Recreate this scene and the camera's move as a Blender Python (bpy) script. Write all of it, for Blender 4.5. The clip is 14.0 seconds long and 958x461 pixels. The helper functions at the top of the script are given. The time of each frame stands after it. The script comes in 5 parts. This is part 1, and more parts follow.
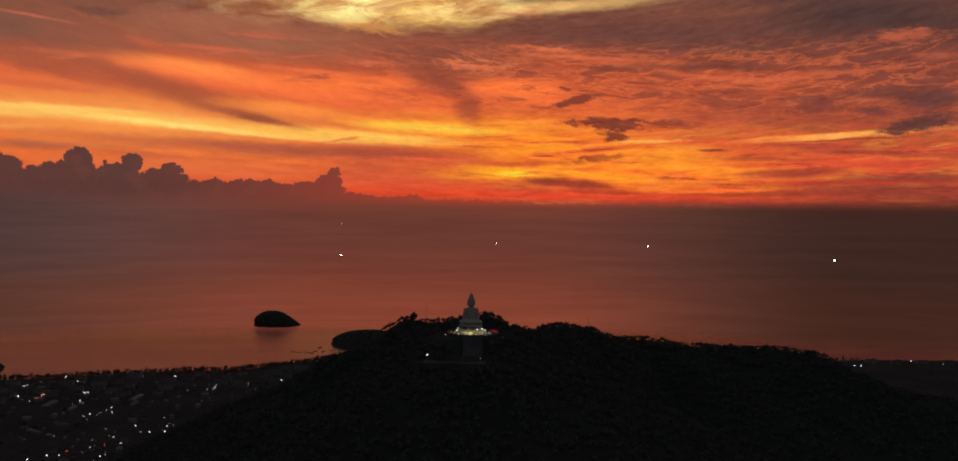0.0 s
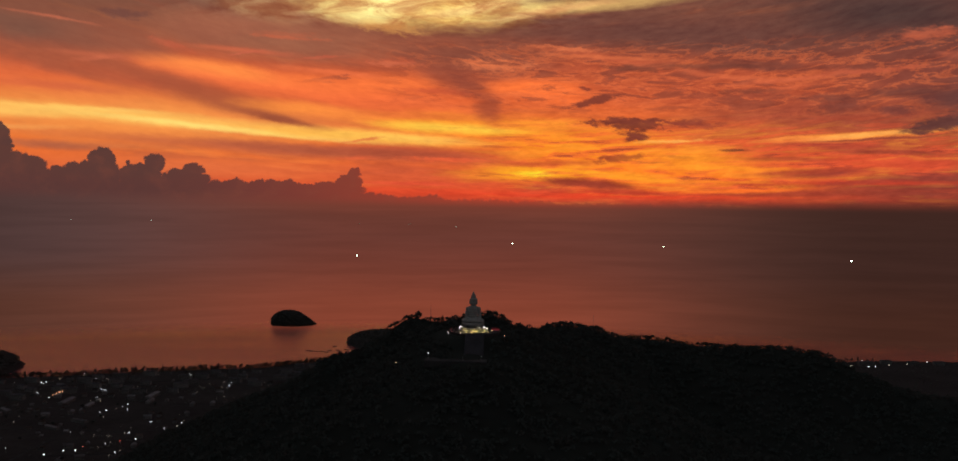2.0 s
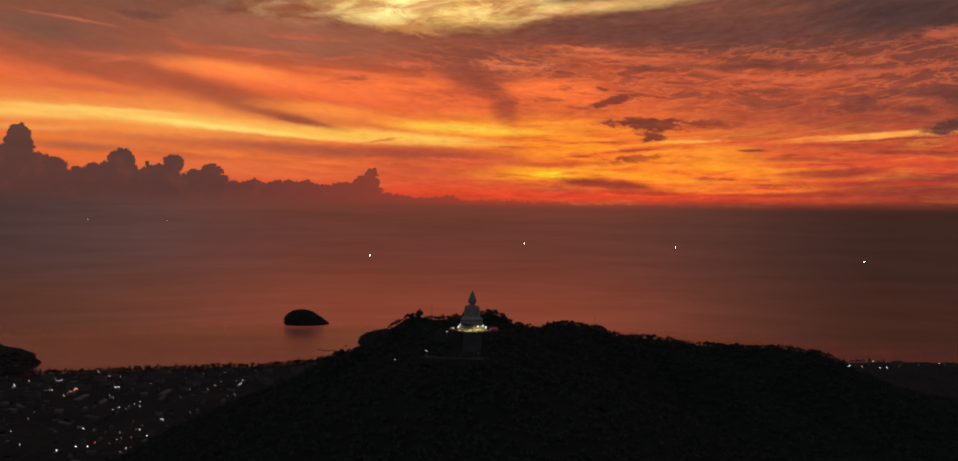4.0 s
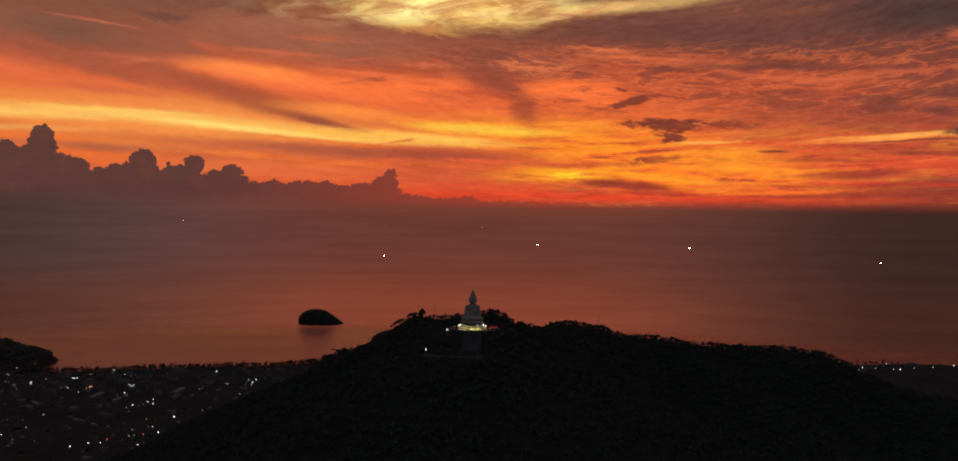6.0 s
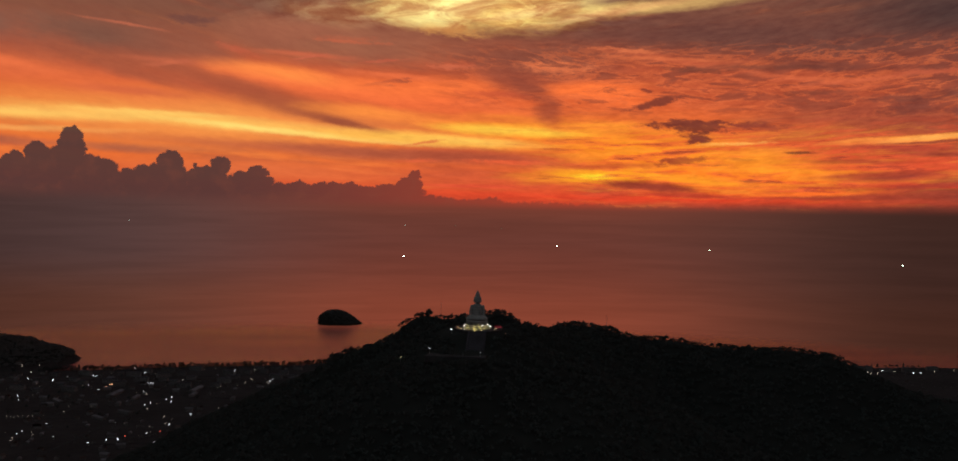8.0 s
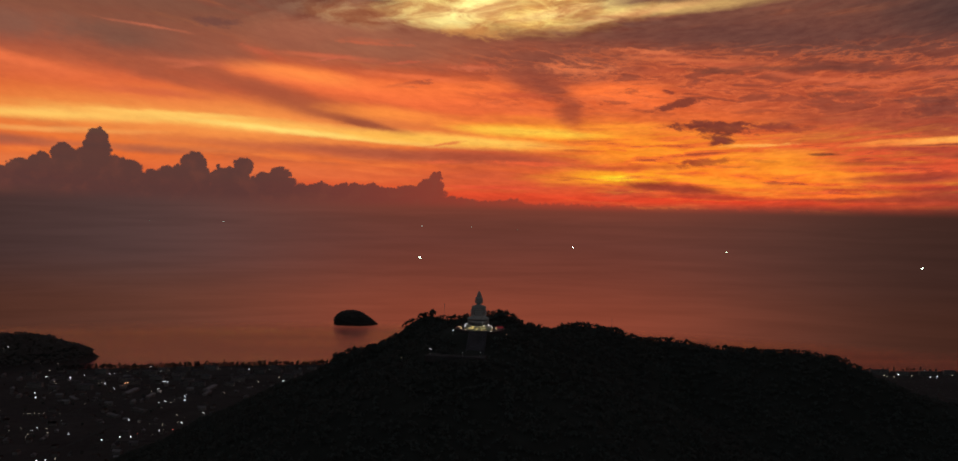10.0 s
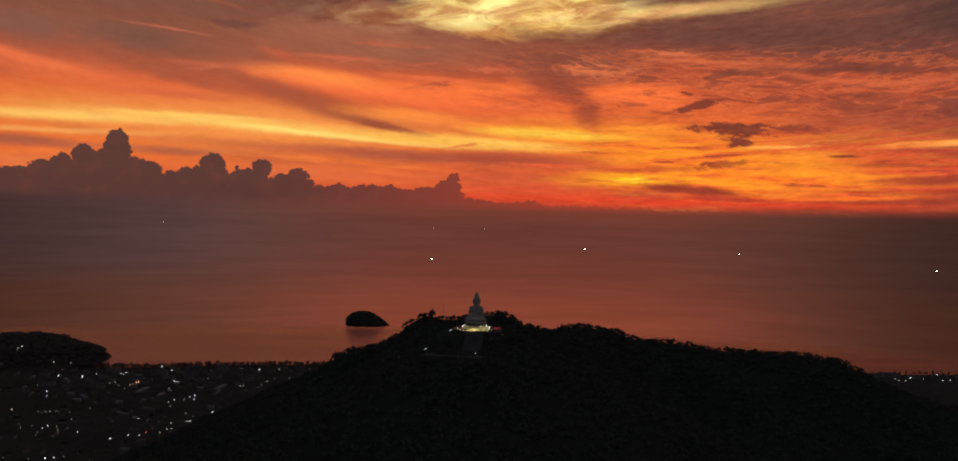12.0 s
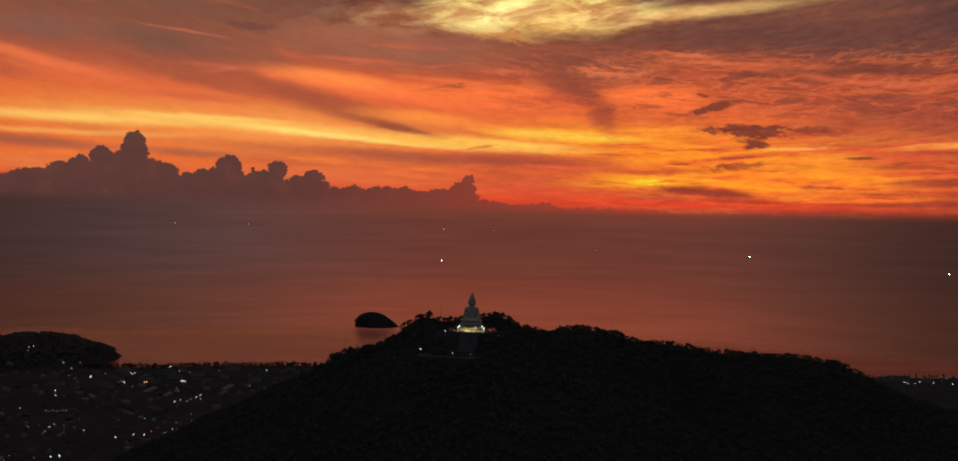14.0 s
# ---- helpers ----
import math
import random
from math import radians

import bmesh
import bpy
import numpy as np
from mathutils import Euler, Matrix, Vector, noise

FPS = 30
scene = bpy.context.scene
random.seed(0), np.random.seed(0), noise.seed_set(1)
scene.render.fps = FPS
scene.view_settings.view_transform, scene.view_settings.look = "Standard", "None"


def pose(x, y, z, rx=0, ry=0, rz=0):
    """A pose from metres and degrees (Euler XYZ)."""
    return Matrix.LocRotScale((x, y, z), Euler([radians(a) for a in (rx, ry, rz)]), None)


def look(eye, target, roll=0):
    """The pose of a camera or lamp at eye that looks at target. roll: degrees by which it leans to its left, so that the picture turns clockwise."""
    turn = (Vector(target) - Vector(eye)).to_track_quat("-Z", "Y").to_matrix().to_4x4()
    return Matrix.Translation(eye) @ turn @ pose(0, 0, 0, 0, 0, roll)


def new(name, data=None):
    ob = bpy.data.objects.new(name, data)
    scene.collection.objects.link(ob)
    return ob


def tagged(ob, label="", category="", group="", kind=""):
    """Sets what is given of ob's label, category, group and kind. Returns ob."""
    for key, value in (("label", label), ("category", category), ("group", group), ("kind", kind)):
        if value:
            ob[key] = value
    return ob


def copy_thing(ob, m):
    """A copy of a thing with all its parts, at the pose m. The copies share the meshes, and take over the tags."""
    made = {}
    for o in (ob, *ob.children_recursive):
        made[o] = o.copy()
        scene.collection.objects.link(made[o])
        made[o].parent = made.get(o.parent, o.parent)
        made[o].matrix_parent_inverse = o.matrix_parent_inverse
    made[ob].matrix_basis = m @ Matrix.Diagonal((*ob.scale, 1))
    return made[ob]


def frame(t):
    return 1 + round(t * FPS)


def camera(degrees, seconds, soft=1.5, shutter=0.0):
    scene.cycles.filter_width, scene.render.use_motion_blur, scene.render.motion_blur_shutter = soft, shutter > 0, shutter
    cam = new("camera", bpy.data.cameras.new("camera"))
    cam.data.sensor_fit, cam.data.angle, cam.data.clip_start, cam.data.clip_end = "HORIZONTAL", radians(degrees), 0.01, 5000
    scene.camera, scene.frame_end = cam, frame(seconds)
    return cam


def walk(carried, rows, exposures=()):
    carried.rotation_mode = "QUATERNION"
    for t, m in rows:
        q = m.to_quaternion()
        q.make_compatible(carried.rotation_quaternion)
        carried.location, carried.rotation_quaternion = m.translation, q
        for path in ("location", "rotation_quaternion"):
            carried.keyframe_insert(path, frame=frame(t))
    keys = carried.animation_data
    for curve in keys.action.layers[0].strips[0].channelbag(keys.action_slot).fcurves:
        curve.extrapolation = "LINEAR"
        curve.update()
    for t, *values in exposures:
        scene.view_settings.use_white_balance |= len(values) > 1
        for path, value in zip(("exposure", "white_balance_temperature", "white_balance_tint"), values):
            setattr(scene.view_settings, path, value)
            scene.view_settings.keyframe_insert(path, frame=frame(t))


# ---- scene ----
# ---- camera ----
cam = camera(55.7, 14.0, soft=1.7)
# seconds, x, y, z, yaw to the left, pitch up, lean to the left
ROWS = [
    (0.0, 0.00, 0.00, 530.00, 0.00, -1.27, 1.25),
    (0.5, 5.69, -4.45, 530.21, 0.37, -1.27, 1.26),
    (1.0, 11.31, -8.88, 530.61, 0.69, -1.28, 1.27),
    (1.5, 17.37, -12.77, 530.58, 0.98, -1.29, 1.28),
    (2.0, 23.12, -16.56, 530.65, 1.25, -1.29, 1.28),
    (2.5, 28.66, -20.55, 530.41, 1.56, -1.29, 1.29),
    (3.0, 35.08, -24.92, 530.51, 1.89, -1.28, 1.29),
    (5.5, 65.88, -44.15, 530.86, 3.04, -1.27, 1.36),
    (6.0, 72.45, -46.31, 530.69, 3.49, -1.25, 1.38),
    (6.5, 78.96, -48.29, 530.85, 3.91, -1.24, 1.39),
    (7.0, 85.62, -50.79, 531.08, 4.29, -1.24, 1.42),
    (7.5, 92.63, -53.38, 530.90, 4.66, -1.22, 1.45),
    (8.0, 99.12, -55.37, 530.83, 5.01, -1.21, 1.48),
    (10.5, 133.26, -62.54, 531.31, 6.63, -1.14, 1.64),
    (11.0, 140.18, -63.99, 531.27, 6.89, -1.12, 1.67),
    (11.5, 147.32, -65.07, 531.46, 7.15, -1.10, 1.70),
    (12.0, 153.91, -65.84, 531.40, 7.43, -1.08, 1.72),
    (12.5, 160.85, -66.93, 531.71, 7.71, -1.05, 1.76),
    (13.0, 167.61, -66.91, 531.80, 7.95, -1.03, 1.79),
    (13.5, 174.14, -66.61, 531.61, 8.15, -1.01, 1.81),
    (14.0, 180.87, -66.91, 531.59, 8.37, -0.99, 1.81),
]


def along(x, y, z, yaw, pitch, lean):
    a, b = radians(yaw), radians(pitch)
    way = Vector((-math.sin(a) * math.cos(b), math.cos(a) * math.cos(b), math.sin(b)))
    return look((x, y, z), Vector((x, y, z)) + way * 100, lean)


walk(cam, [(t, along(*row)) for t, *row in ROWS])
scene.view_settings.exposure = 0.0

# ---- node arithmetic ----


def rgb(r, g, b):
    """Linear colour from the usual 0 to 255 values."""
    return tuple(c / 255 / 12.92 if c < 10 else ((c / 255 + 0.055) / 1.055) ** 2.4 for c in (r, g, b)) + (1.0,)


class Graph:
    """A short way to write node trees."""

    def __init__(self, tree):
        self.tree = tree
        tree.nodes.clear()

    def node(self, kind, **settings):
        n = self.tree.nodes.new(kind)
        for key, value in settings.items():
            setattr(n, key, value)
        return n

    def put(self, socket, value):
        if isinstance(value, bpy.types.NodeSocket):
            self.tree.links.new(value, socket)
        elif value is not None:
            socket.default_value = value

    def math(self, op, a, b=None, c=None, clamp=False):
        n = self.node("ShaderNodeMath", operation=op, use_clamp=clamp)
        for i, value in enumerate((a, b, c)):
            self.put(n.inputs[i], value)
        return n.outputs[0]

    def vec(self, op, a, b=None, out=0):
        n = self.node("ShaderNodeVectorMath", operation=op)
        self.put(n.inputs[0], a)
        self.put(n.inputs[1], b)
        return n.outputs[out]

    def after(self, v, earlier):
        """v, worked out only once the earlier result stands, which keeps the shader small."""
        n = self.node("ShaderNodeVectorMath", operation="MULTIPLY_ADD")
        self.put(n.inputs[0], earlier)
        n.inputs[1].default_value = (0, 0, 1e-6)
        self.put(n.inputs[2], v)
        return n.outputs[0]

    def split(self, v):
        return self.node_in("ShaderNodeSeparateXYZ", v).outputs

    def node_in(self, kind, first, **settings):
        n = self.node(kind, **settings)
        self.put(n.inputs[0], first)
        return n

    def join(self, x, y, z=0.0):
        n = self.node("ShaderNodeCombineXYZ")
        for i, value in enumerate((x, y, z)):
            self.put(n.inputs[i], value)
        return n.outputs[0]

    def step(self, value, lo, hi, to_lo=0.0, to_hi=1.0):
        n = self.node("ShaderNodeMapRange", interpolation_type="SMOOTHSTEP")
        for i, v in enumerate((value, lo, hi, to_lo, to_hi)):
            self.put(n.inputs[i], v)
        return n.outputs[0]

    def noise(self, v, scale, detail=4.0, rough=0.55, distortion=0.0, color=False):
        n = self.node("ShaderNodeTexNoise")
        for key, value in (("Vector", v), ("Scale", scale), ("Detail", detail), ("Roughness", rough), ("Distortion", distortion)):
            self.put(n.inputs[key], value)
        return n.outputs[1 if color else 0]

    def stretch(self, v, loc=(0, 0, 0), turn=0.0, size=(1, 1, 1)):
        """The place of v in a frame of its own, at loc, turned, and with that size as its unit."""
        n = self.node("ShaderNodeMapping", vector_type="TEXTURE")
        self.put(n.inputs[0], v)
        n.inputs["Location"].default_value = loc
        n.inputs["Rotation"].default_value = (0, 0, radians(turn))
        n.inputs["Scale"].default_value = size
        return n.outputs[0]

    def mix(self, fac, a, b, blend="MIX"):
        n = self.node("ShaderNodeMix", data_type="RGBA", blend_type=blend)
        self.put(n.inputs[0], fac)
        self.put(n.inputs[6], a)
        self.put(n.inputs[7], b)
        return n.outputs[2]

    def ramp(self, fac, stops):
        n = self.node("ShaderNodeValToRGB")
        e = n.color_ramp.elements
        while len(e) < len(stops):
            e.new(1.0)
        for el, (at, col) in zip(e, stops):
            el.position, el.color = at, col
        self.put(n.inputs[0], fac)
        return n.outputs[0]


def angles(g, way):
    """Degrees to the right of north and above the level, of a direction."""
    x, y, z = g.split(g.vec("NORMALIZE", way))
    right = g.math("MULTIPLY", g.math("ARCTAN2", x, y), 57.2958)
    above = g.math("MULTIPLY", g.math("ARCSINE", z), 57.2958)
    return right, above


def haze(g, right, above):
    """Painted colour of the dusty red air low over the sea, which hides the horizon: dimmer away from the afterglow."""
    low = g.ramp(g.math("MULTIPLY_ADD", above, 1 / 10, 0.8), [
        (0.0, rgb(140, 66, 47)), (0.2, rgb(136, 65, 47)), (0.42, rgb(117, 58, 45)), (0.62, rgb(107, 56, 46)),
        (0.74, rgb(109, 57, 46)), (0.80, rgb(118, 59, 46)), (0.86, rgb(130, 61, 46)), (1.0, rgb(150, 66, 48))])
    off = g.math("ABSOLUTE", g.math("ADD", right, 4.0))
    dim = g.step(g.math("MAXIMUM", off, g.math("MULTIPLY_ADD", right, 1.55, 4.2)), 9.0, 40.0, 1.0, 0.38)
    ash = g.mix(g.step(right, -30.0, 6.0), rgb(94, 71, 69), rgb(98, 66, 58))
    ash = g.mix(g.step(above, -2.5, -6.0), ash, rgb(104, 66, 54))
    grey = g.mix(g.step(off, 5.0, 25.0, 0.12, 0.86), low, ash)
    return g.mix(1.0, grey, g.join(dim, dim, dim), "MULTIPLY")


# ---- sky after sunset ----
world = bpy.data.worlds.new("dusk_sky")
scene.world = world
world.use_nodes = True
g = Graph(world.node_tree)
way = g.node("ShaderNodeTexCoord").outputs["Generated"]
right, above = angles(g, way)
flat = g.join(right, above)
# the cloud sheets fan out from the place of the sunset
off = g.math("SUBTRACT", right, 2.0)
fan = g.math("DIVIDE", above, g.math("SQRT", g.math("MULTIPLY_ADD", g.math("MULTIPLY", off, off), 1 / 800, 1.0)))
sheet = g.join(right, fan)
# large and small unevenness of the air
swell = g.noise(g.stretch(sheet, (3, 1, 0), 0, (11, 2.5, 1)), 1.0, 3.0, 0.5, color=True)
swell = g.vec("SUBTRACT", swell, (0.5, 0.5, 0.5))
fray = g.noise(g.stretch(sheet, (0, 0, 0), 0, (2.6, 0.7, 1)), 1.0, 8.0, 0.66, 0.2, color=True)
fray = g.vec("SUBTRACT", fray, (0.5, 0.5, 0.5))
bent = g.vec("ADD", flat, g.vec("MULTIPLY", swell, (2.6, 0.4, 0)))
bent = g.vec("ADD", bent, g.vec("MULTIPLY", fray, (1.5, 0.36, 0)))
edge = g.math("MULTIPLY", g.split(fray)[2], 0.9)
tatter = g.noise(g.stretch(flat, (5, 5, 0), -4, (0.8, 0.3, 1)), 1.0, 7.0, 0.7, 0.3)
tatter = g.math("MULTIPLY_ADD", tatter, 2.2, -1.1)
_, high, _ = g.split(bent)
sheet = g.vec("ADD", sheet, g.vec("MULTIPLY", swell, (3.2, 0.5, 0)))

# the glow, from the horizon up, and the dim dusk overhead and to the east
sky = g.ramp(g.math("MULTIPLY_ADD", high, 1 / 16, 0.0), [
    (0.0, rgb(190, 62, 44)), (0.08, rgb(218, 78, 44)), (0.16, rgb(228, 100, 46)), (0.30, rgb(230, 110, 50)),
    (0.44, rgb(218, 96, 52)), (0.56, rgb(184, 84, 54)), (0.68, rgb(134, 76, 58)), (0.82, rgb(118, 76, 62)), (1.0, rgb(100, 72, 66))])
sky = g.mix(g.step(right, 6.0, 30.0, 0.0, 0.62), sky, rgb(120, 62, 54))
sky = g.mix(g.math("MULTIPLY", g.step(above, 13.5, 19.0), g.step(g.math("ABSOLUTE", g.math("ADD", right, 11.0)), 12.0, 32.0, 1.0, 0.06)), sky, rgb(274, 120, 114))
sky = g.mix(g.step(above, 28.0, 46.0), sky, rgb(58, 62, 70))
sky = g.mix(g.step(g.math("ABSOLUTE", right), 40.0, 95.0), sky, rgb(86, 91, 96))

# thin veils, drawn out by the perspective towards the horizon
veil = g.noise(g.stretch(sheet, (1, 2, 0), 0, (9.0, 1.1, 1)), 1.0, 9.0, 0.6, 0.25)
sky = g.mix(g.step(veil, 0.50, 0.70, 0.0, 0.55), sky, rgb(140, 70, 54))
glint = g.noise(g.stretch(sheet, (9, 4, 0), 0, (8.0, 0.6, 1)), 1.0, 9.0, 0.62, 0.3)
sky = g.mix(g.math("MULTIPLY", g.step(glint, 0.52, 0.72, 0.0, 0.55), g.step(above, 1.0, 11.0, 1.0, 0.25)), sky, rgb(252, 130, 60))


def cloud(under, at, size, turn, colour, strength=1.0, soft=0.8, ragged=1.0):
    """A cloud or a lit gap: its middle and half size in degrees, the tilt of its long side."""
    here = g.vec("LENGTH", g.stretch(g.after(bent, under), (*at, 0), turn, (*size, 1)), out=1)
    if ragged:
        here = g.math("MULTIPLY_ADD", tatter if size[0] < 2.7 and size[1] < 0.5 else edge, ragged, here)
    return g.mix(g.step(here, 1.0 + soft * 0.4, 1.0 - soft * 0.8, 0.0, strength), under, rgb(*colour))


sky = cloud(sky, (-16.43, 6.80), (14.58, 2.18), -6.0, (222, 98, 56), 0.7, 1.2, 0.4)
sky = cloud(sky, (-26.12, 9.37), (6.17, 1.50), -0.7, (134, 76, 60), 0.9, 1.1, 0.8)
sky = cloud(sky, (-13.61, 10.23), (9.00, 1.51), -1.4, (156, 92, 69), 0.95, 1.0, 0.8)
sky = cloud(sky, (-1.93, 9.47), (5.36, 1.42), -2.4, (142, 78, 60), 0.95, 1.0, 0.8)
sky = cloud(sky, (12.08, 10.76), (14.45, 1.45), -2.8, (106, 65, 57), 0.95, 1.1, 0.7)
sky = cloud(sky, (23.49, 11.63), (8.44, 1.88), -7.6, (72, 54, 52), 0.9, 1.1, 0.5)
sky = cloud(sky, (24.87, 7.96), (4.78, 2.39), -7.6, (118, 64, 56), 0.75, 1.2, 0.8)
sky = cloud(sky, (13.63, 7.53), (9.42, 1.83), -6.5, (176, 78, 52), 0.75, 1.2, 0.8)
sky = cloud(sky, (20.01, 6.00), (7.46, 1.25), -2.9, (150, 70, 54), 0.7, 1.1, 0.9)
sky = cloud(sky, (-19.24, 7.99), (3.74, 0.64), -8.5, (250, 112, 62), 0.95, 1.1, 0.5)
sky = cloud(sky, (-10.99, 7.16), (8.81, 0.75), -5.4, (246, 112, 60), 0.9, 1.1, 0.6)
sky = cloud(sky, (2.73, 7.50), (3.07, 0.91), -3.0, (255, 118, 58), 0.95, 1.1, 0.5)
sky = cloud(sky, (-21.57, 5.00), (14.15, 1.49), -1.1, (246, 146, 72), 0.85, 1.2, 0.3)
sky = cloud(sky, (-21.23, 4.98), (11.92, 0.43), -2.1, (253, 178, 86), 1.0, 1.2, 0.4)
sky = cloud(sky, (-16.75, 4.56), (9.45, 0.19), -3.6, (255, 210, 112), 0.95, 1.2, 0.5)
sky = cloud(sky, (-25.14, 5.34), (4.72, 0.17), -0.5, (255, 190, 96), 0.8, 1.1, 0.4)
sky = cloud(sky, (-8.69, 4.40), (7.49, 0.42), -2.1, (255, 186, 78), 1.0, 1.2, 0.3)
sky = cloud(sky, (-17.83, 6.65), (6.89, 0.79), -14.3, (156, 76, 53), 0.5, 1.1, 0.5)
sky = cloud(sky, (-14.44, 5.44), (3.23, 0.29), -11.7, (156, 76, 53), 0.6, 1.0, 0.3)
sky = cloud(sky, (-24.22, 8.30), (4.74, 0.69), -10.1, (160, 80, 58), 0.6, 1.1, 0.6)
sky = cloud(sky, (-25.01, 7.41), (5.33, 0.44), -5.0, (196, 86, 56), 0.7, 1.1, 0.6)
sky = cloud(sky, (-3.37, 5.25), (5.74, 0.69), -1.4, (255, 158, 50), 0.95, 1.2, 0.5)
sky = cloud(sky, (-0.48, 5.01), (2.89, 0.31), -0.7, (255, 206, 70), 0.95, 1.2, 0.4)
sky = cloud(sky, (-1.02, 6.60), (2.35, 0.75), -60.3, (176, 78, 50), 0.8, 1.1, 0.5)
sky = cloud(sky, (5.50, 3.75), (8.73, 1.75), -6.1, (255, 148, 36), 0.85, 1.2, 0.8)
sky = cloud(sky, (11.56, 2.47), (10.27, 1.21), -2.3, (255, 126, 38), 0.9, 1.2, 0.8)
sky = cloud(sky, (21.76, 3.56), (7.62, 1.28), -0.1, (216, 78, 46), 0.45, 1.2, 0.8)
sky = cloud(sky, (-13.50, 3.48), (14.31, 0.41), -2.0, (186, 88, 60), 0.8, 1.1, 0.6)
sky = cloud(sky, (-4.87, 3.45), (5.72, 0.53), -2.5, (176, 78, 54), 0.8, 1.0, 0.8)
sky = cloud(sky, (-18.12, 2.17), (11.39, 0.88), -0.1, (222, 106, 62), 0.7, 1.2, 0.4)
sky = cloud(sky, (-5.61, 2.17), (6.09, 0.92), -0.5, (206, 86, 54), 0.7, 1.2, 0.6)
sky = cloud(sky, (1.89, 2.38), (4.23, 0.50), 1.2, (255, 172, 34), 0.9, 1.2, 0.5)
sky = cloud(sky, (1.93, 2.38), (1.31, 0.17), 1.3, (255, 224, 50), 1.0, 1.0, 0.4)
sky = cloud(sky, (21.89, 4.84), (5.61, 0.21), 3.7, (255, 152, 62), 0.9, 1.1, 0.5)
sky = cloud(sky, (8.23, 1.08), (15.86, 0.30), 0.1, (230, 64, 38), 0.75, 1.2, 0.6)
sky = cloud(sky, (-5.44, 12.48), (6.63, 1.30), -1.5, (236, 182, 100), 1.0, 0.9, 1.1)
sky = cloud(sky, (-9.77, 11.84), (2.78, 0.72), -4.5, (178, 114, 76), 0.7, 1.1, 1.2)
sky = cloud(sky, (-7.31, 11.31), (2.26, 0.44), -7.0, (206, 140, 78), 0.8, 1.0, 1.4)
sky = cloud(sky, (-3.54, 13.13), (4.20, 0.51), 2.0, (246, 206, 120), 0.9, 1.1, 1.2)
sky = cloud(sky, (3.76, 12.62), (7.60, 0.40), 4.2, (226, 180, 108), 0.95, 1.1, 0.6)
sky = cloud(sky, (-13.64, 12.20), (3.99, 0.50), 2.1, (150, 100, 74), 0.7, 1.1, 1.0)
sky = cloud(sky, (-26.75, 10.40), (2.27, 0.08), -5.4, (208, 104, 74), 0.8, 1.2, 0.4)
sky = cloud(sky, (-0.77, 9.12), (2.54, 0.34), -1.6, (226, 118, 74), 0.8, 1.0, 1.6)
sky = cloud(sky, (-6.89, 9.12), (1.52, 0.22), 2.3, (196, 92, 62), 0.7, 1.0, 1.6)
sky = cloud(sky, (-13.25, 10.44), (2.18, 0.18), -0.3, (190, 90, 62), 0.35, 1.0, 1.4)
sky = cloud(sky, (-20.28, 9.39), (1.33, 0.21), -16.3, (205, 92, 66), 0.4, 1.0, 1.2)
sky = cloud(sky, (-23.90, 8.32), (1.46, 0.14), 11.2, (205, 100, 70), 0.6, 1.0, 1.0)
sky = cloud(sky, (24.74, 10.44), (1.52, 0.37), 0.8, (186, 92, 66), 0.85, 0.9, 1.5)
sky = cloud(sky, (6.50, 9.59), (3.80, 0.22), -7.6, (196, 92, 60), 0.7, 1.1, 1.4)
sky = cloud(sky, (13.61, 8.34), (5.81, 0.18), -4.7, (204, 96, 62), 0.7, 1.1, 1.2)
sky = cloud(sky, (-6.88, 7.77), (3.47, 0.66), 1.8, (255, 120, 60), 0.8, 1.1, 0.6)
sky = cloud(sky, (-4.10, 5.12), (4.24, 0.35), -1.2, (255, 202, 72), 0.9, 1.1, 0.6)
sky = cloud(sky, (-5.99, 4.34), (4.63, 0.31), -1.2, (255, 192, 86), 0.8, 1.1, 0.6)
sky = cloud(sky, (1.13, 7.73), (2.86, 0.54), 1.8, (255, 120, 58), 0.8, 1.1, 0.6)
sky = cloud(sky, (2.70, 5.47), (3.03, 0.35), 1.8, (255, 152, 50), 0.7, 1.1, 0.7)
# broken lower cloud towards the north, in long streaks with lit rims
scud = g.noise(g.after(g.stretch(sheet, (6, 1, 0), 0, (4.0, 0.36, 1)), sky), 1.0, 9.0, 0.6, 0.35)
north = g.math("MULTIPLY", g.step(right, -7.0, 7.0), g.math("MULTIPLY", g.step(above, 0.6, 1.8), g.math("MULTIPLY", g.step(above, 6.6, 4.0), g.step(right, 60.0, 36.0))))
sky = g.mix(g.math("MULTIPLY", north, g.step(scud, 0.47, 0.40, 0.0, 0.3)), sky, rgb(255, 158, 54))
sky = g.mix(g.math("MULTIPLY", north, g.step(scud, 0.49, 0.56, 0.0, 0.6)), sky, rgb(232, 88, 52))
sky = g.mix(g.math("MULTIPLY", north, g.step(scud, 0.575, 0.63, 0.0, 0.75)), sky, rgb(150, 62, 47))

